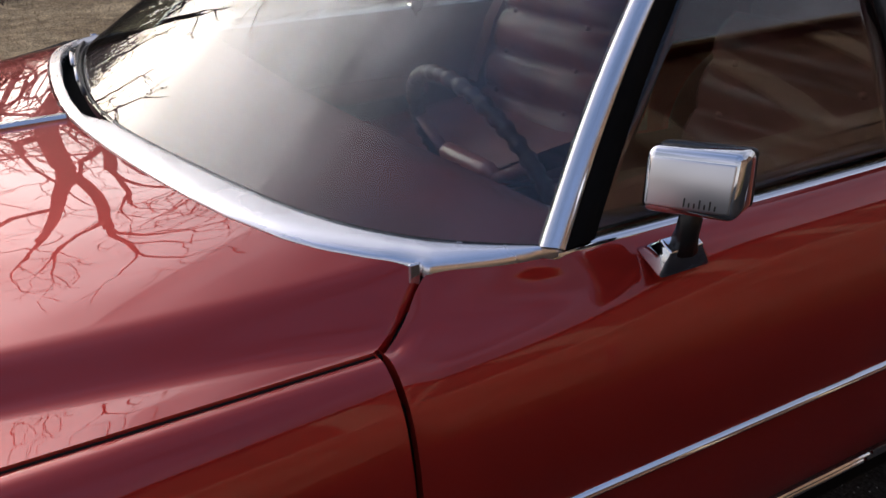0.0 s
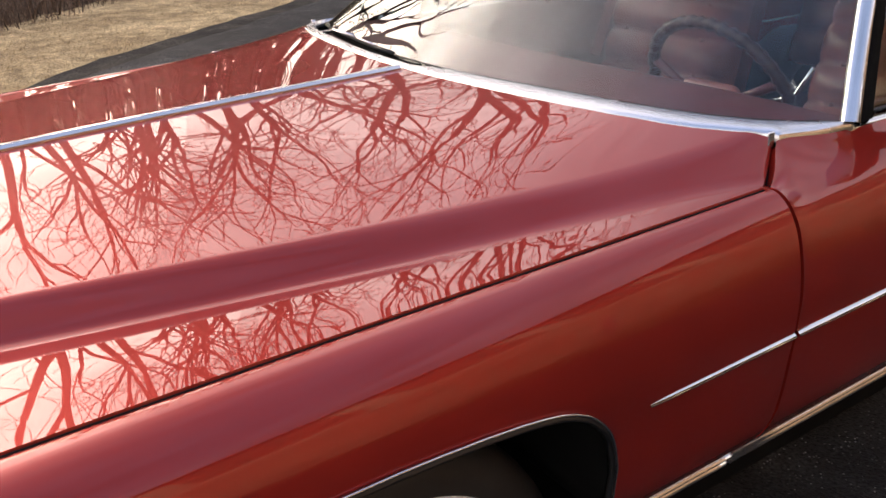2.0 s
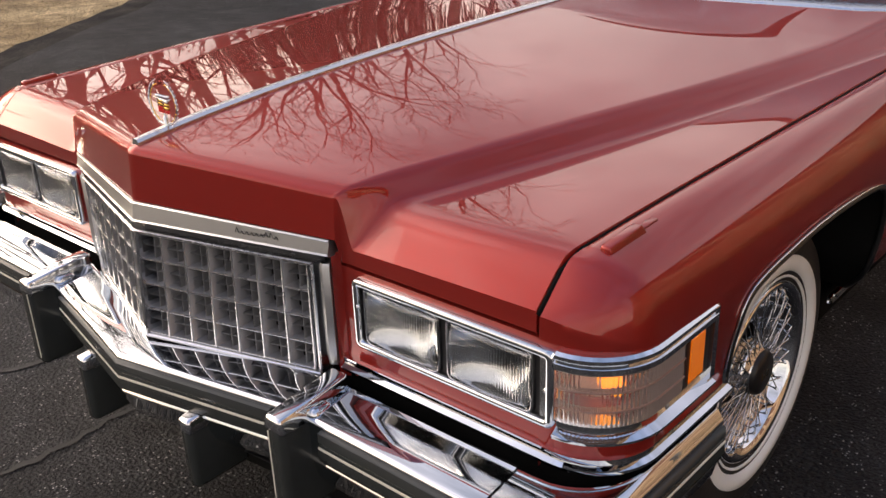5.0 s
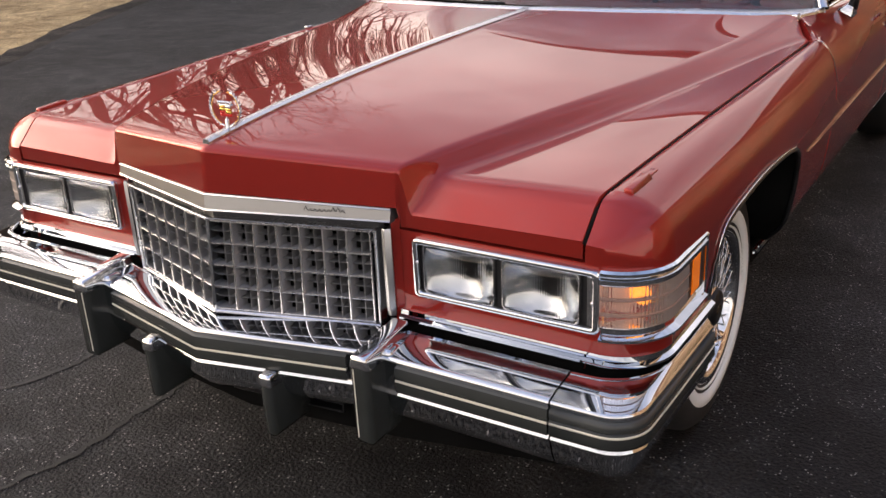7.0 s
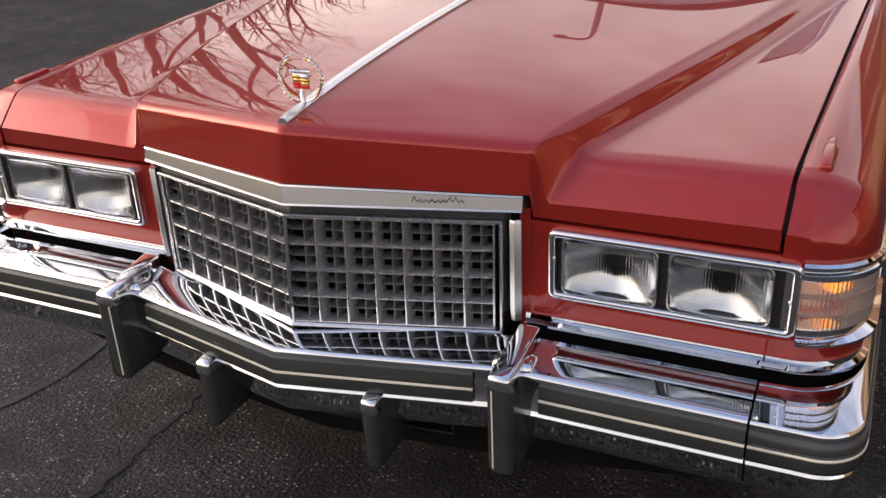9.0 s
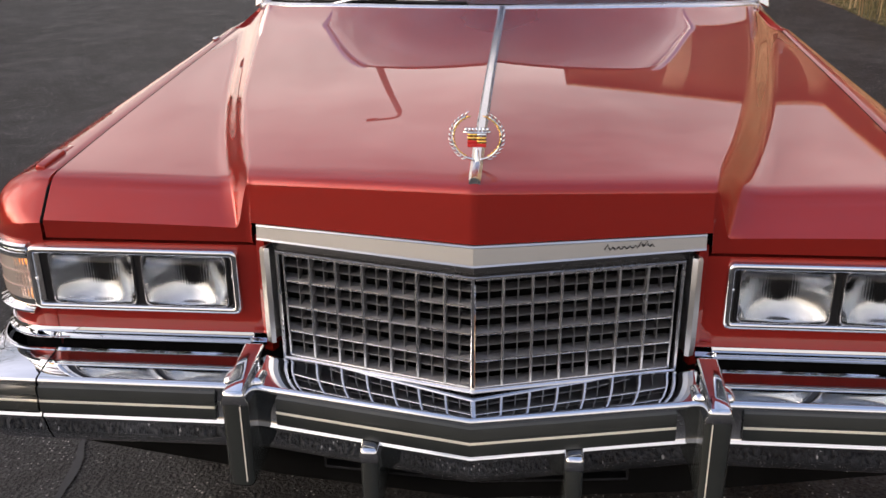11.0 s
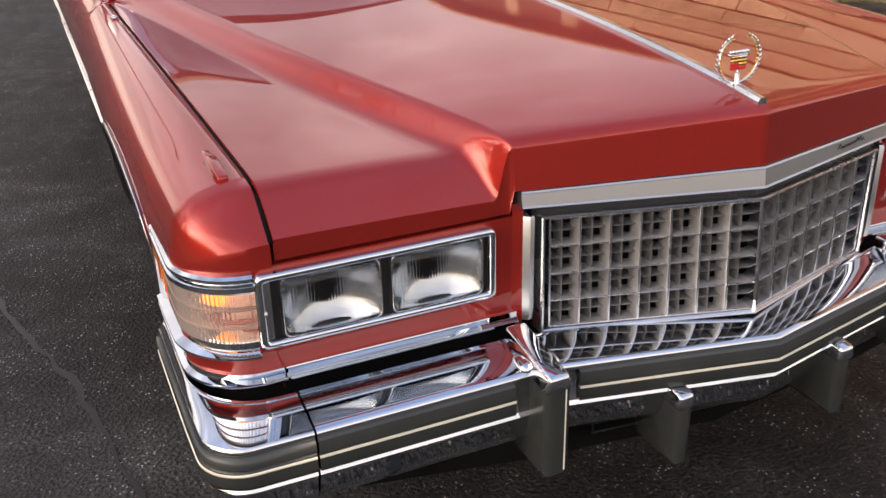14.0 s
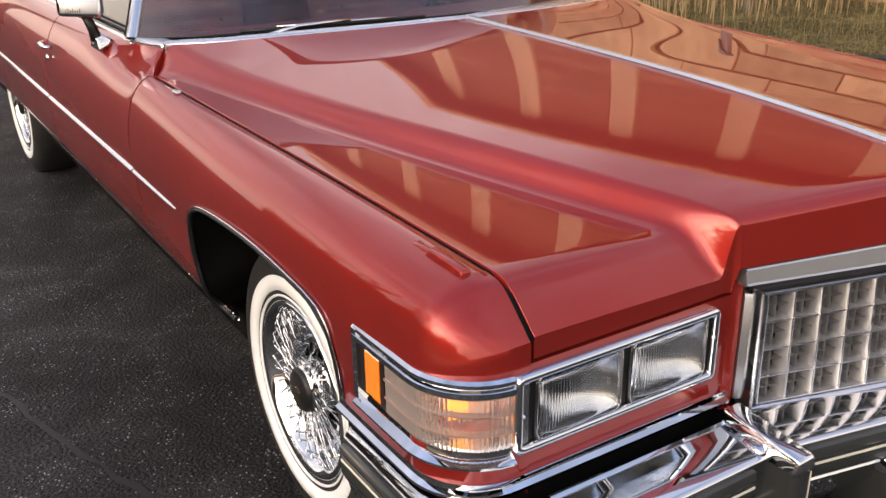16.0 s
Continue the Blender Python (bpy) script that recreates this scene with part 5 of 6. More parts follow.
# ---- the ground ----
def ground_material(name, dark, light, speck, bump, scale, rough=0.8, spots=0.0):
    m = bpy.data.materials.new(name)
    m.use_nodes = True
    nt = m.node_tree
    b = nt.nodes["Principled BSDF"]
    b.inputs["Specular IOR Level"].default_value = 0.22
    co = nt.nodes.new("ShaderNodeTexCoord")
    big = nt.nodes.new("ShaderNodeTexNoise")
    big.inputs["Scale"].default_value = 1.2
    big.inputs["Distortion"].default_value = 0.8
    big.inputs["Detail"].default_value = 8
    big.inputs["Roughness"].default_value = 0.65
    fine = nt.nodes.new("ShaderNodeTexNoise")
    fine.inputs["Scale"].default_value = scale
    fine.inputs["Detail"].default_value = 4
    vor = nt.nodes.new("ShaderNodeTexVoronoi")
    vor.inputs["Scale"].default_value = scale * 1.2
    for n in (big, fine, vor):
        nt.links.new(co.outputs["Object"], n.inputs["Vector"])
    r1 = nt.nodes.new("ShaderNodeValToRGB")
    r1.color_ramp.elements[0].position, r1.color_ramp.elements[1].position = 0.42, 0.63
    r1.color_ramp.elements[0].color, r1.color_ramp.elements[1].color = (*dark, 1), (*light, 1)
    nt.links.new(big.outputs["Fac"], r1.inputs[0])
    r2 = nt.nodes.new("ShaderNodeValToRGB")
    r2.color_ramp.elements[0].position, r2.color_ramp.elements[1].position = 0.35, 0.75
    r2.color_ramp.elements[0].color, r2.color_ramp.elements[1].color = (0.35, 0.35, 0.35, 1), (2.0, 1.98, 1.95, 1)
    nt.links.new(fine.outputs["Fac"], r2.inputs[0])
    mid = nt.nodes.new("ShaderNodeTexNoise")
    mid.inputs["Scale"].default_value = 5.5
    mid.inputs["Detail"].default_value = 6
    mid.inputs["Distortion"].default_value = 0.6
    nt.links.new(co.outputs["Object"], mid.inputs["Vector"])
    r3 = nt.nodes.new("ShaderNodeValToRGB")
    r3.color_ramp.elements[0].position, r3.color_ramp.elements[1].position = 0.34, 0.66
    r3.color_ramp.elements[0].color, r3.color_ramp.elements[1].color = (0.72, 0.72, 0.72, 1), (1.25, 1.25, 1.25, 1)
    nt.links.new(mid.outputs["Fac"], r3.inputs[0])
    patch = nt.nodes.new("ShaderNodeMixRGB")
    patch.blend_type = "MULTIPLY"
    patch.inputs[0].default_value = 1
    nt.links.new(r1.outputs[0], patch.inputs[1])
    nt.links.new(r3.outputs[0], patch.inputs[2])
    mul = nt.nodes.new("ShaderNodeMixRGB")
    mul.blend_type = "MULTIPLY"
    mul.inputs[0].default_value = 1
    nt.links.new(patch.outputs[0], mul.inputs[1])
    nt.links.new(r2.outputs[0], mul.inputs[2])
    last = mul
    if spots:
        # pale stone chips, one cell in many
        sep = nt.nodes.new("ShaderNodeSeparateColor")
        nt.links.new(vor.outputs["Color"], sep.inputs[0])
        gt = nt.nodes.new("ShaderNodeMath")
        gt.operation = "GREATER_THAN"
        gt.inputs[1].default_value = 1 - spots
        nt.links.new(sep.outputs[0], gt.inputs[0])
        lt = nt.nodes.new("ShaderNodeMath")
        lt.operation = "LESS_THAN"
        lt.inputs[1].default_value = 0.32
        nt.links.new(vor.outputs["Distance"], lt.inputs[0])
        both = nt.nodes.new("ShaderNodeMath")
        both.operation = "MULTIPLY"
        nt.links.new(gt.outputs[0], both.inputs[0])
        nt.links.new(lt.outputs[0], both.inputs[1])
        mix = nt.nodes.new("ShaderNodeMixRGB")
        mix.inputs[2].default_value = (*speck, 1)
        nt.links.new(both.outputs[0], mix.inputs[0])
        nt.links.new(mul.outputs[0], mix.inputs[1])
        worn = nt.nodes.new("ShaderNodeMapRange")
        worn.inputs["From Min"].default_value, worn.inputs["From Max"].default_value = 0.40, 0.58
        nt.links.new(mid.outputs["Fac"], worn.inputs[0])
        some = nt.nodes.new("ShaderNodeMath")
        some.operation = "MULTIPLY"
        nt.links.new(both.outputs[0], some.inputs[0])
        nt.links.new(worn.outputs[0], some.inputs[1])
        nt.links.new(some.outputs[0], mix.inputs[0])
        last = mix
    nt.links.new(last.outputs[0], b.inputs["Base Color"])
    rr = nt.nodes.new("ShaderNodeMapRange")
    rr.inputs["To Min"].default_value, rr.inputs["To Max"].default_value = rough - 0.12, min(1, rough + 0.12)
    nt.links.new(big.outputs["Fac"], rr.inputs[0])
    nt.links.new(rr.outputs[0], b.inputs["Roughness"])
    bp = nt.nodes.new("ShaderNodeBump")
    bp.inputs["Strength"].default_value = bump
    bp.inputs["Distance"].default_value = 0.018
    nt.links.new(fine.outputs["Fac"], bp.inputs["Height"])
    nt.links.new(bp.outputs[0], b.inputs["Normal"])
    return m


ASPHALT = ground_material("asphalt", (0.015, 0.0155, 0.0165), (0.048, 0.0490, 0.050), (0.38, 0.375, 0.36), 1.0, 95, 0.62, 0.17)
EARTH = ground_material("leaf_litter", (0.085, 0.055, 0.032), (0.20, 0.14, 0.085), (0.4, 0.3, 0.2), 1.0, 30, 0.95, 0.2)
STRAW = ground_material("dry_verge", (0.33, 0.24, 0.125), (0.56, 0.43, 0.24), (0.58, 0.47, 0.30), 0.5, 75, 0.95, 0.0)
MUD = ground_material("dark_edge", (0.020, 0.018, 0.016), (0.070, 0.061, 0.05), (0.2, 0.18, 0.15), 1.0, 60, 0.85, 0.12)
GRASS = ground_material("rough_grass", (0.075, 0.070, 0.028), (0.18, 0.15, 0.075), (0.3, 0.26, 0.14), 1.0, 30, 0.95, 0.15)

rng = random.Random(4)


def sheet(name, outline, z, mat, label, cat="ground", wobble=0.0, step=0.5):
    """A level sheet with an uneven outline."""
    pts = []
    n = len(outline)
    for i in range(n):
        a, b = Vector(outline[i]), Vector(outline[(i + 1) % n])
        m = max(1, min(60, int((b - a).length / step))) if wobble else 1
        for k in range(m):
            p = a.lerp(b, k / m)
            pts.append((p.x + rng.uniform(-wobble, wobble), p.y + rng.uniform(-wobble, wobble), z))
    bm = bmesh.new()
    bm.faces.new([bm.verts.new(p) for p in pts])
    bmesh.ops.triangulate(bm, faces=bm.faces)
    ob = part(name, bm, mat, None, smooth=False)
    return tagged(ob, label, cat, kind="structure")


def strip_sheet(name, line_a, line_b, z, mat, label, cat="ground", wobble=0.0, n=260):
    """A level strip between two lines, its edges uneven."""
    def at(line, q):
        acc = [0]
        for p, r in zip(line, line[1:]):
            acc.append(acc[-1] + math.dist(p, r))
        q *= acc[-1]
        return [float(np.interp(q, acc, [p[c] for p in line])) for c in (0, 1)]
    rows = []
    for k in range(n + 1):
        (xa, ya), (xb, yb) = at(line_a, k / n), at(line_b, k / n)
        xa, xb = xa + rng.uniform(-wobble, wobble), xb + rng.uniform(-wobble, wobble)
        rows.append([(xa + (xb - xa) * q, ya + (yb - ya) * q, z) for q in (0, .5, 1)])
    return tagged(part(name, grid(rows), mat, None, smooth=False), label, cat, kind="structure")


sheet("ground", [(-400, -400), (400, -400), (400, 400), (-400, 400)], -.016, EARTH, "brown leaf litter and bare earth under trees")
VERGE_IN = [(-3.6, -40), (-3.9, -6), (-4.35, .3), (-4.95, 1.54), (-5.65, 2.17), (-6.34, 3.15), (-7.7, 5.26), (-9.6, 8.6), (-16, 20), (-30, 46)]
VERGE_OUT = [(-38, 46), (-22, 20), (-14.0, 8.6), (-10.7, 4.9), (-8.6, 2.6), (-7.4, .3), (-7.0, -6), (-7.0, -40)]
strip_sheet("verge", VERGE_IN, VERGE_OUT[::-1], -.009, STRAW, "strip of dry tan grass and dirt beside the driveway", wobble=.10)
GRASS_IN = [(60, -3), (14, -.6), (8.2, 1.1), (5.4, 3.4), (4.2, 4.5), (3.4, 5.6), (3.2, 9), (2.6, 16), (0, 46)]
sheet("lawn", GRASS_IN + [(60, 46)], -.009, GRASS, "rough olive and tan winter grass", wobble=.08)
sheet("driveway", [(x + .35, y) for x, y in VERGE_IN[:1]] + [(x + .30, y) for x, y in VERGE_IN[1:]] + [(x - .05, y) for x, y in reversed(GRASS_IN)] + [(60, -40)], 0.0, ASPHALT, "dark worn asphalt driveway with pale stone chips", "driveway", wobble=.04)
strip_sheet("driveway_edge", [(x + .45, y) for x, y in VERGE_IN], [(x - .08, y) for x, y in VERGE_IN], -.0045, MUD, "dark crumbled asphalt edge", "driveway", wobble=.05, n=400)

# shallow cracks and tyre tracks in the asphalt
TAR = material("tar_seal", (0.010, 0.010, 0.010), 0.45, vary=0.3, vscale=20)
for pts in ([(-1.75, -1.2), (-1.25, -.35), (-1.05, .3), (-1.2, 1.2), (-1.5, 2.2)], [(-1.05, -1.3), (-.75, -.6), (-.60, -.1), (-.62, .4)], [(-2.6, .6), (-2.0, 1.5), (-1.8, 2.6), (-2.3, 4.2)], [(-3.2, -.2), (-2.5, .3), (-2.1, .15), (-1.6, -.5), (-1.5, -1.4)], [(.3, -1.9), (.5, -1.1), (.35, -.5)]):
    rows = []
    for i in range(len(pts) - 1):
        a, b = Vector(pts[i]), Vector(pts[i + 1])
        for k in range(14):
            p = a.lerp(b, k / 14)
            n = Vector((-(b - a).y, (b - a).x)).normalized()
            p += n * rng.uniform(-.012, .012)
            w = rng.uniform(.004, .013)
            rows.append([(p.x - n.x * w, p.y - n.y * w, .0042), (p.x + n.x * w, p.y + n.y * w, .0042)])
    tagged(part("asphalt_crack", grid(rows), TAR, None, smooth=False), "thin dark sealed crack in the asphalt", "crack", "asphalt cracks", "structure")


# ---- grass, reeds, brush ----
def blades(name, spots, hmin, hmax, wide, mats, label, cat, lean=.35, seg=2):
    v, f = [], []
    for x, y, z in spots:
        h = rng.uniform(hmin, hmax)
        a = rng.uniform(0, 2 * math.pi)
        l = rng.uniform(0, lean) * h
        dx, dy = math.cos(a), math.sin(a)
        b = rng.uniform(0, math.pi)
        wx, wy = math.cos(b) * wide * rng.uniform(.6, 1.3), math.sin(b) * wide * rng.uniform(.6, 1.3)
        k = len(v)
        for j in range(seg + 1):
            q = j / seg
            o = l * q * q
            w = 1 - .75 * q
            v += [(x + dx * o - wx * w, y + dy * o - wy * w, z + h * q), (x + dx * o + wx * w, y + dy * o + wy * w, z + h * q)]
        f += [(k + 2 * j, k + 2 * j + 1, k + 2 * j + 3, k + 2 * j + 2) for j in range(seg)]
    return tagged(part(name, (v, f), mats, None, smooth=False), label, cat, kind="stuff")


def leaf_material(name, c1, c2):
    m = material(name, c1, 0.8)
    nt = m.node_tree
    g = nt.nodes.new("ShaderNodeNewGeometry")
    r = nt.nodes.new("ShaderNodeValToRGB")
    r.color_ramp.elements[0].color, r.color_ramp.elements[1].color = (*c1, 1), (*c2, 1)
    nt.links.new(g.outputs["Random Per Island"], r.inputs[0])
    nt.links.new(r.outputs[0], nt.nodes["Principled BSDF"].inputs["Base Color"])
    return m


DRY = leaf_material("dry_blades", (0.20, 0.13, 0.06), (0.55, 0.42, 0.23))
OLIVE = leaf_material("olive_blades", (0.07, 0.075, 0.025), (0.26, 0.20, 0.09))
TWIG = leaf_material("twigs", (0.045, 0.030, 0.022), (0.20, 0.13, 0.085))


def verge_spot():
    i = rng.randrange(1, 8)
    a, b = Vector(VERGE_IN[i]), Vector(VERGE_IN[i + 1])
    p = a.lerp(b, rng.random())
    o = rng.random() * 2.6
    return p.x - .05 - o, p.y, -.01


blades("verge_grass", [verge_spot() for _ in range(6000)], .010, .032, .003, DRY, "short dry tan grass tufts", "grass", 1.2)


def brush_spot():
    i = rng.randrange(1, len(VERGE_OUT) - 2)
    p = Vector(VERGE_OUT[i]).lerp(Vector(VERGE_OUT[i + 1]), rng.random())
    return p.x + .25 - abs(rng.gauss(0, 2.2)), p.y + rng.uniform(-.3, .3), -.02


blades("brush", [brush_spot() for _ in range(22000)], .04, .34, .005, TWIG, "brown twiggy undergrowth and dead leaves", "undergrowth", 1.3)


def lawn_spot():
    while True:
        x, y = rng.uniform(3.2, 10), rng.uniform(2.0, 13)
        if y > np.interp(x, [3.2, 3.4, 4.2, 5.4, 8.2, 14], [9, 5.6, 4.5, 3.4, 1.1, -.6]) + .03:
            return x, y, -.01


blades("lawn_grass", [lawn_spot() for _ in range(30000)], .03, .12, .004, OLIVE, "rough olive winter grass blades", "grass", 1.0)
blades("reeds", [(x, y, z) for x, y, z in (lawn_spot() for _ in range(2600)) if y > np.interp(x, [3.2, 4.2, 5.4, 10], [6.2, 5.2, 5.1, 4.2])], .35, 1.15, .007, DRY, "tall dry tan reed stalks", "reeds", .35, 3)

# grey post among the reeds
post = thing("post", "slim weathered grey post standing in the reeds", "post")
POST = material("weathered_grey", (0.16, 0.16, 0.16), 0.7, vary=0.2, vscale=20, stretch=(1, 1, .2))
part("shaft", block(6.02, 6.10, 5.56, 5.64, -.1, 1.7, .008), POST, post)
part("cap", block(6.005, 6.115, 5.545, 5.655, 1.70, 1.725, .006), POST, post)


# ---- bare trees beyond the verge ----
BARK = material("bark", (0.050, 0.036, 0.027), 0.9, vary=0.35, vscale=5, bump=0.6, bscale=25, stretch=(1, 1, .25))


def bare_tree(seed, height):
    """A stout trunk that forks at half its height, then finer and finer branches."""
    r = random.Random(seed)
    limbs, twigs = [], []
    forks = (3, 3, 3, 2, 2)

    def grow(p, d, length, rad, depth):
        n = 5 if depth < 3 else 4
        pts, rads = [p], [rad]
        for k in range(n):
            bend = .06 + .06 * depth
            d = (d + Vector((r.gauss(0, bend), r.gauss(0, bend), r.gauss(.03, bend * .6)))).normalized()
            p = p + d * length / n
            pts.append(p)
            rads.append(max(.0075, rad * (1 - .28 * (k + 1) / n)))
        (limbs if depth < 3 else twigs).append((pts, rads, 8 if depth < 2 else (5 if depth < 4 else 3)))
        if depth >= 5:
            return
        for k in range(forks[depth]):
            a = r.uniform(0, 2 * math.pi) if depth else 2 * math.pi * (k + r.uniform(-.2, .2)) / 3
            tilt = r.uniform(.22, .55) if k < 2 else r.uniform(.5, 1.0)
            u = d.orthogonal().normalized()
            w = d.cross(u)
            e = (d * math.cos(tilt) + (u * math.cos(a) + w * math.sin(a)) * math.sin(tilt)).normalized()
            j = -1 if k < 2 else r.choice((-2, -3))
            grow(pts[j], e, length * (r.uniform(.27, .38) if not depth else r.uniform(.58, .84)), rads[j] * (r.uniform(.58, .70) if depth < 2 else r.uniform(.54, .70)), depth + 1)

    grow(Vector((0, 0, -.1)), Vector((r.gauss(0, .05), r.gauss(0, .05), 1)), height * .52, height * .0160, 0)
    return limbs, twigs


def tubes(list_):
    v, f = [], []
    for pts, rads, sides in list_:
        k = len(v)
        up = Vector((.3, .7, .2)).normalized()
        n = len(pts)
        for i, p in enumerate(pts):
            t = (pts[min(i + 1, n - 1)] - pts[max(i - 1, 0)]).normalized()
            u = t.cross(up).normalized()
            w = u.cross(t)
            for s in range(sides):
                a = 2 * math.pi * s / sides
                v.append(p + u * (rads[i] * math.cos(a)) + w * (rads[i] * math.sin(a)))
        for i in range(n - 1):
            for s in range(sides):
                t = (s + 1) % sides
                f.append((k + i * sides + s, k + i * sides + t, k + (i + 1) * sides + t, k + (i + 1) * sides + s))
    return v, f


makes, TALL = [], []
for seed, h in ((11, 12.5), (23, 11.0), (37, 14.0), (52, 11.8), (71, 13.0)):
    limbs, twigs = bare_tree(seed, h)
    t = thing("tree", "tall bare winter tree with dark forked branches", "tree", "bare trees")
    part("trunk", tubes(limbs), BARK, t)
    part("branches", tubes(twigs), BARK, t)
    makes.append(t)
    TALL.append(max(p.z for pts, _, _ in twigs for p in pts))
SPOTS = []
tr = random.Random(9)
TIP = table([(30, 8), (34, 10), (38, 16), (42, 24.5), (48, 31.5), (55, 33.5), (63, 33.5), (70, 33.5), (80, 34.5), (86, 31), (92, 17), (120, 12)])
NEAR = [48, 53.5, 58, 63, 68, 73, 79, 84.5, 44.5, 41, 37.5, 50.5, 55.5, 65.5, 71, 76, 82]
for k in range(54):
    q = (k * 0.618) % 1
    if k < len(NEAR):
        yaw, far = NEAR[k] + tr.uniform(-.6, .6), tr.uniform(16.5, 20) if k < 11 else tr.uniform(22, 27)
        size = (math.tan(radians(TIP(yaw) + tr.uniform(-1.5, 2) - (0 if k < 11 else 4))) * far + 1) / TALL[k % 5]
    else:
        yaw, far = 36 + 86 * q, tr.uniform(24, 42)
        size = (math.tan(radians(TIP(yaw) * tr.uniform(.40, .68))) * far + 1) / TALL[k % 5]
    SPOTS.append((-far * math.sin(radians(yaw)), .9 + far * math.cos(radians(yaw)), tr.uniform(0, 360), size, k))
for x, y, turn, size, k in SPOTS:
    m = pose(x, y, 0, 0, 0, turn) @ Matrix.Scale(size, 4)
    if k < len(makes):
        makes[k].matrix_basis = m
    else:
        copy_thing(makes[k % len(makes)], m)

def wood_spot():
    yaw, far = radians(rng.uniform(30, 128)), rng.uniform(44, 60)
    return -far * math.sin(yaw), .9 + far * math.cos(yaw), -.05


blades("far_woods", [wood_spot() for _ in range(9000)], 2.0, 9.0, .08, TWIG, "dense brown leafless woods in the distance", "woods", .15, 2)

# slim young trees, close together, farther back
def sapling(seed):
    r = random.Random(seed)
    list_ = []
    p, d = Vector((0, 0, -.1)), Vector((r.gauss(0, .05), r.gauss(0, .05), 1)).normalized()
    pts, rads = [p], [.11]
    for k in range(7):
        d = (d + Vector((r.gauss(0, .07), r.gauss(0, .07), 0))).normalized()
        p = p + d * 1.1
        pts.append(p)
        rads.append(.11 * (1 - k / 7.5))
    list_.append((pts, rads, 5))
    for k in range(22):
        i = r.randrange(1, 7)
        a = r.uniform(0, 2 * math.pi)
        d = Vector((math.cos(a), math.sin(a), r.uniform(.3, 1.4))).normalized()
        q, line, rr_ = pts[i], [pts[i]], [rads[i] * .5]
        for j in range(4):
            d = (d + Vector((r.gauss(0, .2), r.gauss(0, .2), r.gauss(.05, .1)))).normalized()
            q = q + d * r.uniform(.3, .55)
            line.append(q)
            rr_.append(max(.005, rads[i] * .5 * (1 - j / 4)))
        list_.append((line, rr_, 3))
    return list_


young = []
for seed in range(4):
    t = thing("young_tree", "slim bare young tree among others", "tree", "young trees")
    part("trunk", tubes(sapling(seed + 80)), BARK, t)
    young.append(t)
for k in range(270):
    yaw, far = 38 + 84 * ((k * .618 + .3) % 1), 17 + 30 * tr.random() ** .8
    m = pose(-far * math.sin(radians(yaw)), .9 + far * math.cos(radians(yaw)), 0, 0, 0, tr.uniform(0, 360)) @ Matrix.Scale(tr.uniform(.6, 1.25), 4)
    if k < 4:
        young[k].matrix_basis = m
    else:
        copy_thing(young[k % 4], m)

# ---- the house on the driver's side ----
STONE = material("tan_stone", (0.46, 0.31, 0.19), 0.85, vary=0.22, vscale=3, bump=0.5, bscale=14, color2=None)
SIDING = material("brown_siding", (0.24, 0.125, 0.078), 0.7, vary=0.22, vscale=2, bump=0.2, bscale=20, stretch=(1, .15, 1))
TAN_TRIM = material("tan_trim", (0.62, 0.46, 0.30), 0.6, vary=0.1, vscale=4)
MORTAR = material("mortar", (0.22, 0.145, 0.09), 0.9, vary=0.2)
ROOF = material("dark_shingle", (0.05, 0.04, 0.035), 0.9, vary=0.3, vscale=6)
for mt in (STONE, SIDING):
    nt = mt.node_tree
    info = nt.nodes.new("ShaderNodeObjectInfo")
    hs = nt.nodes.new("ShaderNodeHueSaturation")
    mr = nt.nodes.new("ShaderNodeMapRange")
    mr.inputs["To Min"].default_value, mr.inputs["To Max"].default_value = 0.72, 1.22
    nt.links.new(info.outputs["Random"], mr.inputs[0])
    nt.links.new(mr.outputs[0], hs.inputs["Value"])
    b = nt.nodes["Principled BSDF"]
    src = b.inputs["Base Color"].links[0].from_socket
    nt.links.new(src, hs.inputs["Color"])
    nt.links.new(hs.outputs[0], b.inputs["Base Color"])

house = thing("house", "house with tan stone below and brown boards above", "house")
rr = random.Random(6)


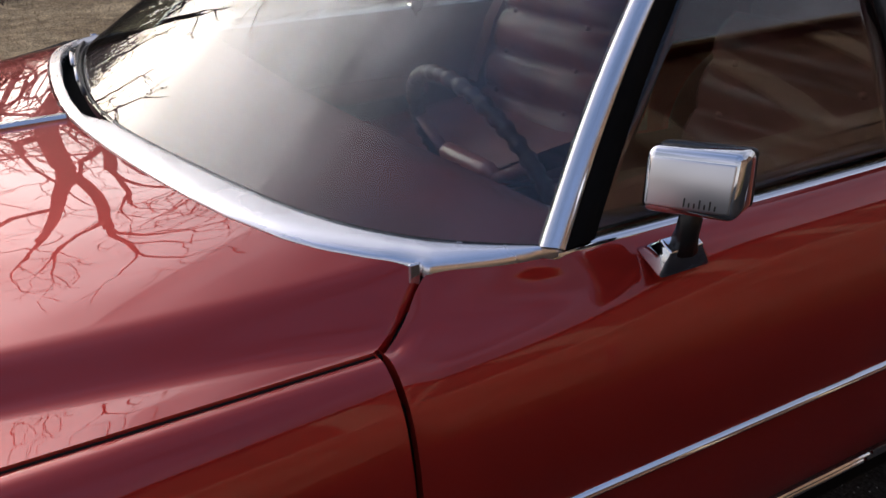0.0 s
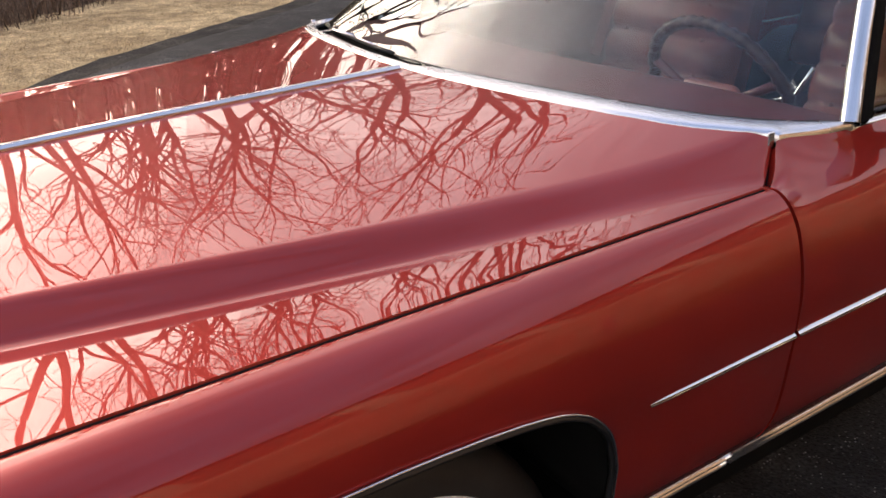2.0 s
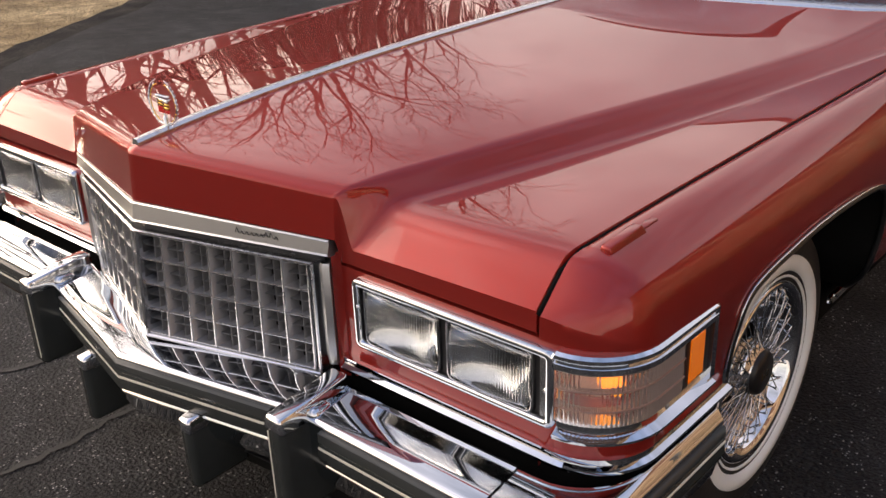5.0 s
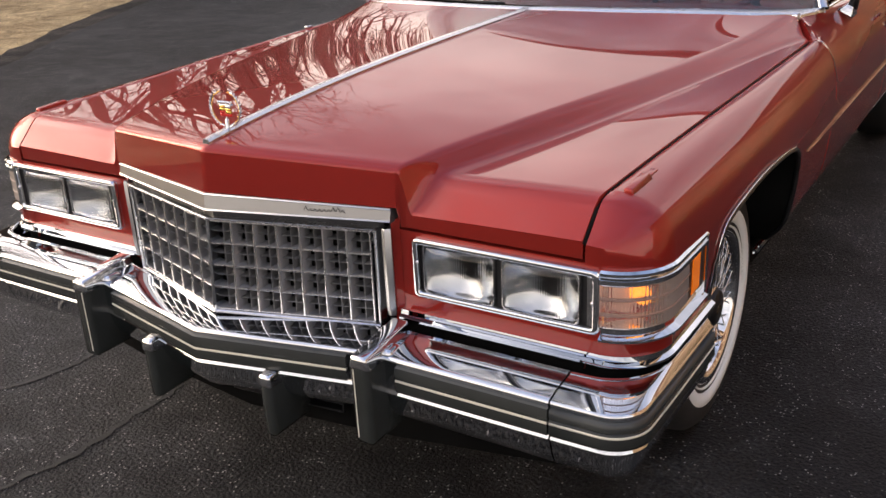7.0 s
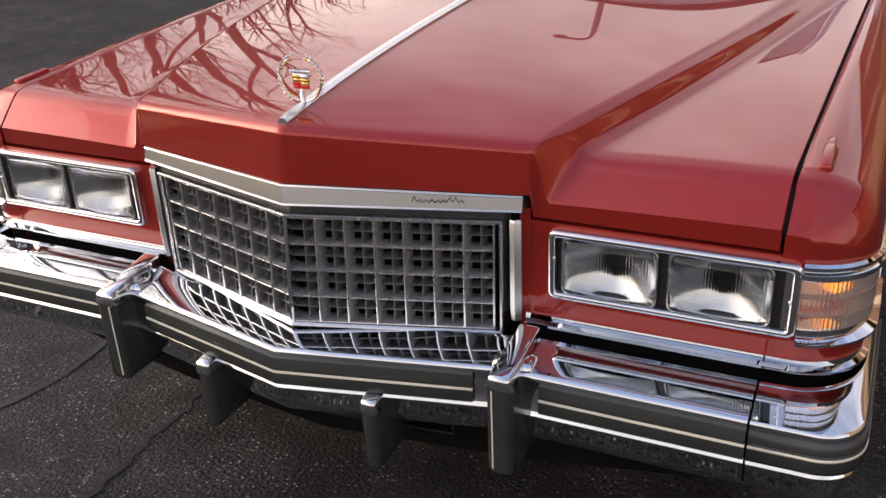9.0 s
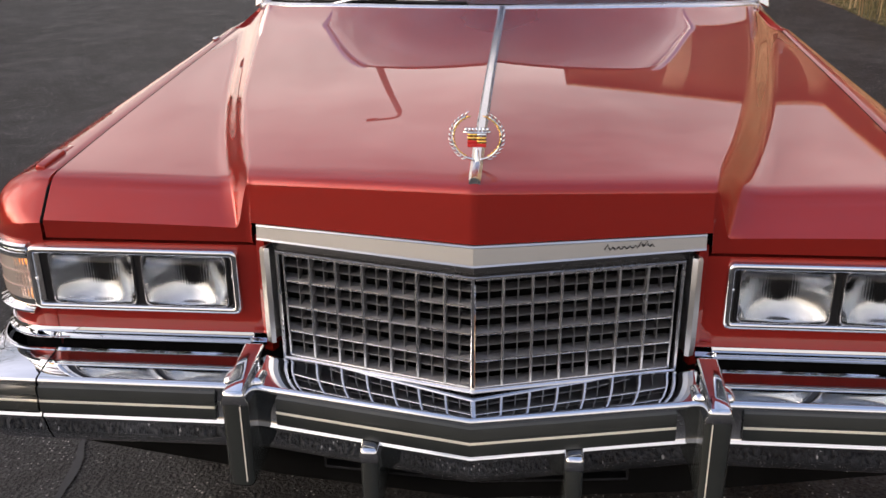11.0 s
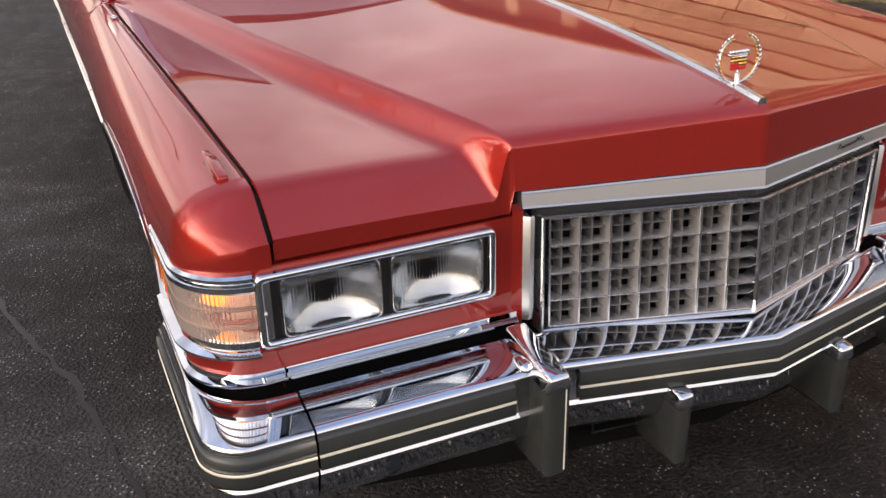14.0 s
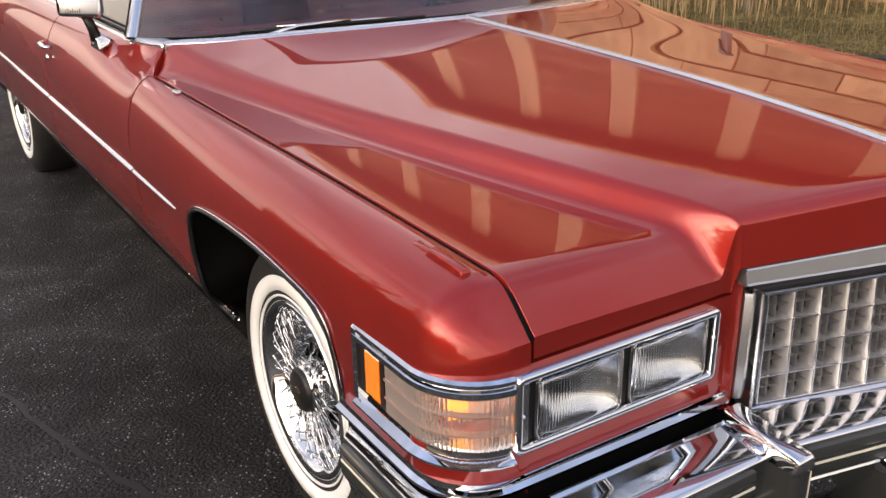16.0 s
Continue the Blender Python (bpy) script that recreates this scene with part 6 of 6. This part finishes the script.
def facade(m, length):
    """A wall of the house that looks along -x of the pose m and runs along its y."""
    def put(name, bm, mat, parent, smooth=True):
        bmesh.ops.transform(bm, matrix=m, verts=bm.verts)
        return part(name, bm, mat, parent, smooth=smooth)
    wall = put("wall", block(0, .3, 0, length, -.1, 7.4, .01), MORTAR, house, False)
    for row in range(10):
        y, z = -rr.random() * .9, .36 * row
        while y < length:
            w = rr.uniform(.9, 1.7)
            a, b = max(0, y), min(length, y + w)
            if b - a > .1:
                put("stone", block(-rr.uniform(.05, .085), .02, a + .012, b - .012, z + .012, z + .348, .014, 1), STONE, wall, False)
            y += w
    put("band", block(-.14, .02, 0, length, 3.6, 3.95, .02), TAN_TRIM, house)
    for row in range(15):
        z = 3.95 + .22 * row
        put("board", block(-.035, .02, 0, length, z + .004, z + .216, .006, 1), SIDING, wall, False)
    for k in range(int(length / 2.4)):
        y = .3 + k * 2.4
        put("pilaster", block(-.13, .02, y, y + .55, 3.95, 7.25, .015), TAN_TRIM, house)
        put("batten", block(-.06, .02, y + 1.3, y + 1.38, 3.95, 7.25, .008), SIDING, house)
    put("gutter", block(-.60, -.48, -.4, length, 7.27, 7.41, .03), TAN_TRIM, house)
    put("roof", block(-.48, 7.0, -.4, length, 7.25, 7.45, .03), ROOF, house)


facade(pose(7.6, -1.0, 0), 23.0)
facade(pose(7.6, 22.0, 0, 0, 0, 90), 5.6)

# ---- a lamp post behind the car ----
lamp_post = thing("lamp_post", "tall dark metal lamp post with a short curved arm", "lamp post")
LP = Vector((-3.19, 15.4, 0))
part("shaft", tube([LP + Vector((0, 0, z)) for z in (-.1, 2, 4, 5.6, 6.52)], [.10, .09, .075, .065, .06], 12), POST, lamp_post)
part("arm", tube([LP + Vector(p) for p in ((0, 0, 6.48), (-.03, 0, 6.66), (-.10, 0, 6.78), (-.24, 0, 6.84), (-.62, 0, 6.86))], .04, 10), POST, lamp_post)
part("lamp_head", block(LP.x - .74, LP.x - .50, LP.y - .10, LP.y + .10, 6.79, 6.88, .03), POST, lamp_post)
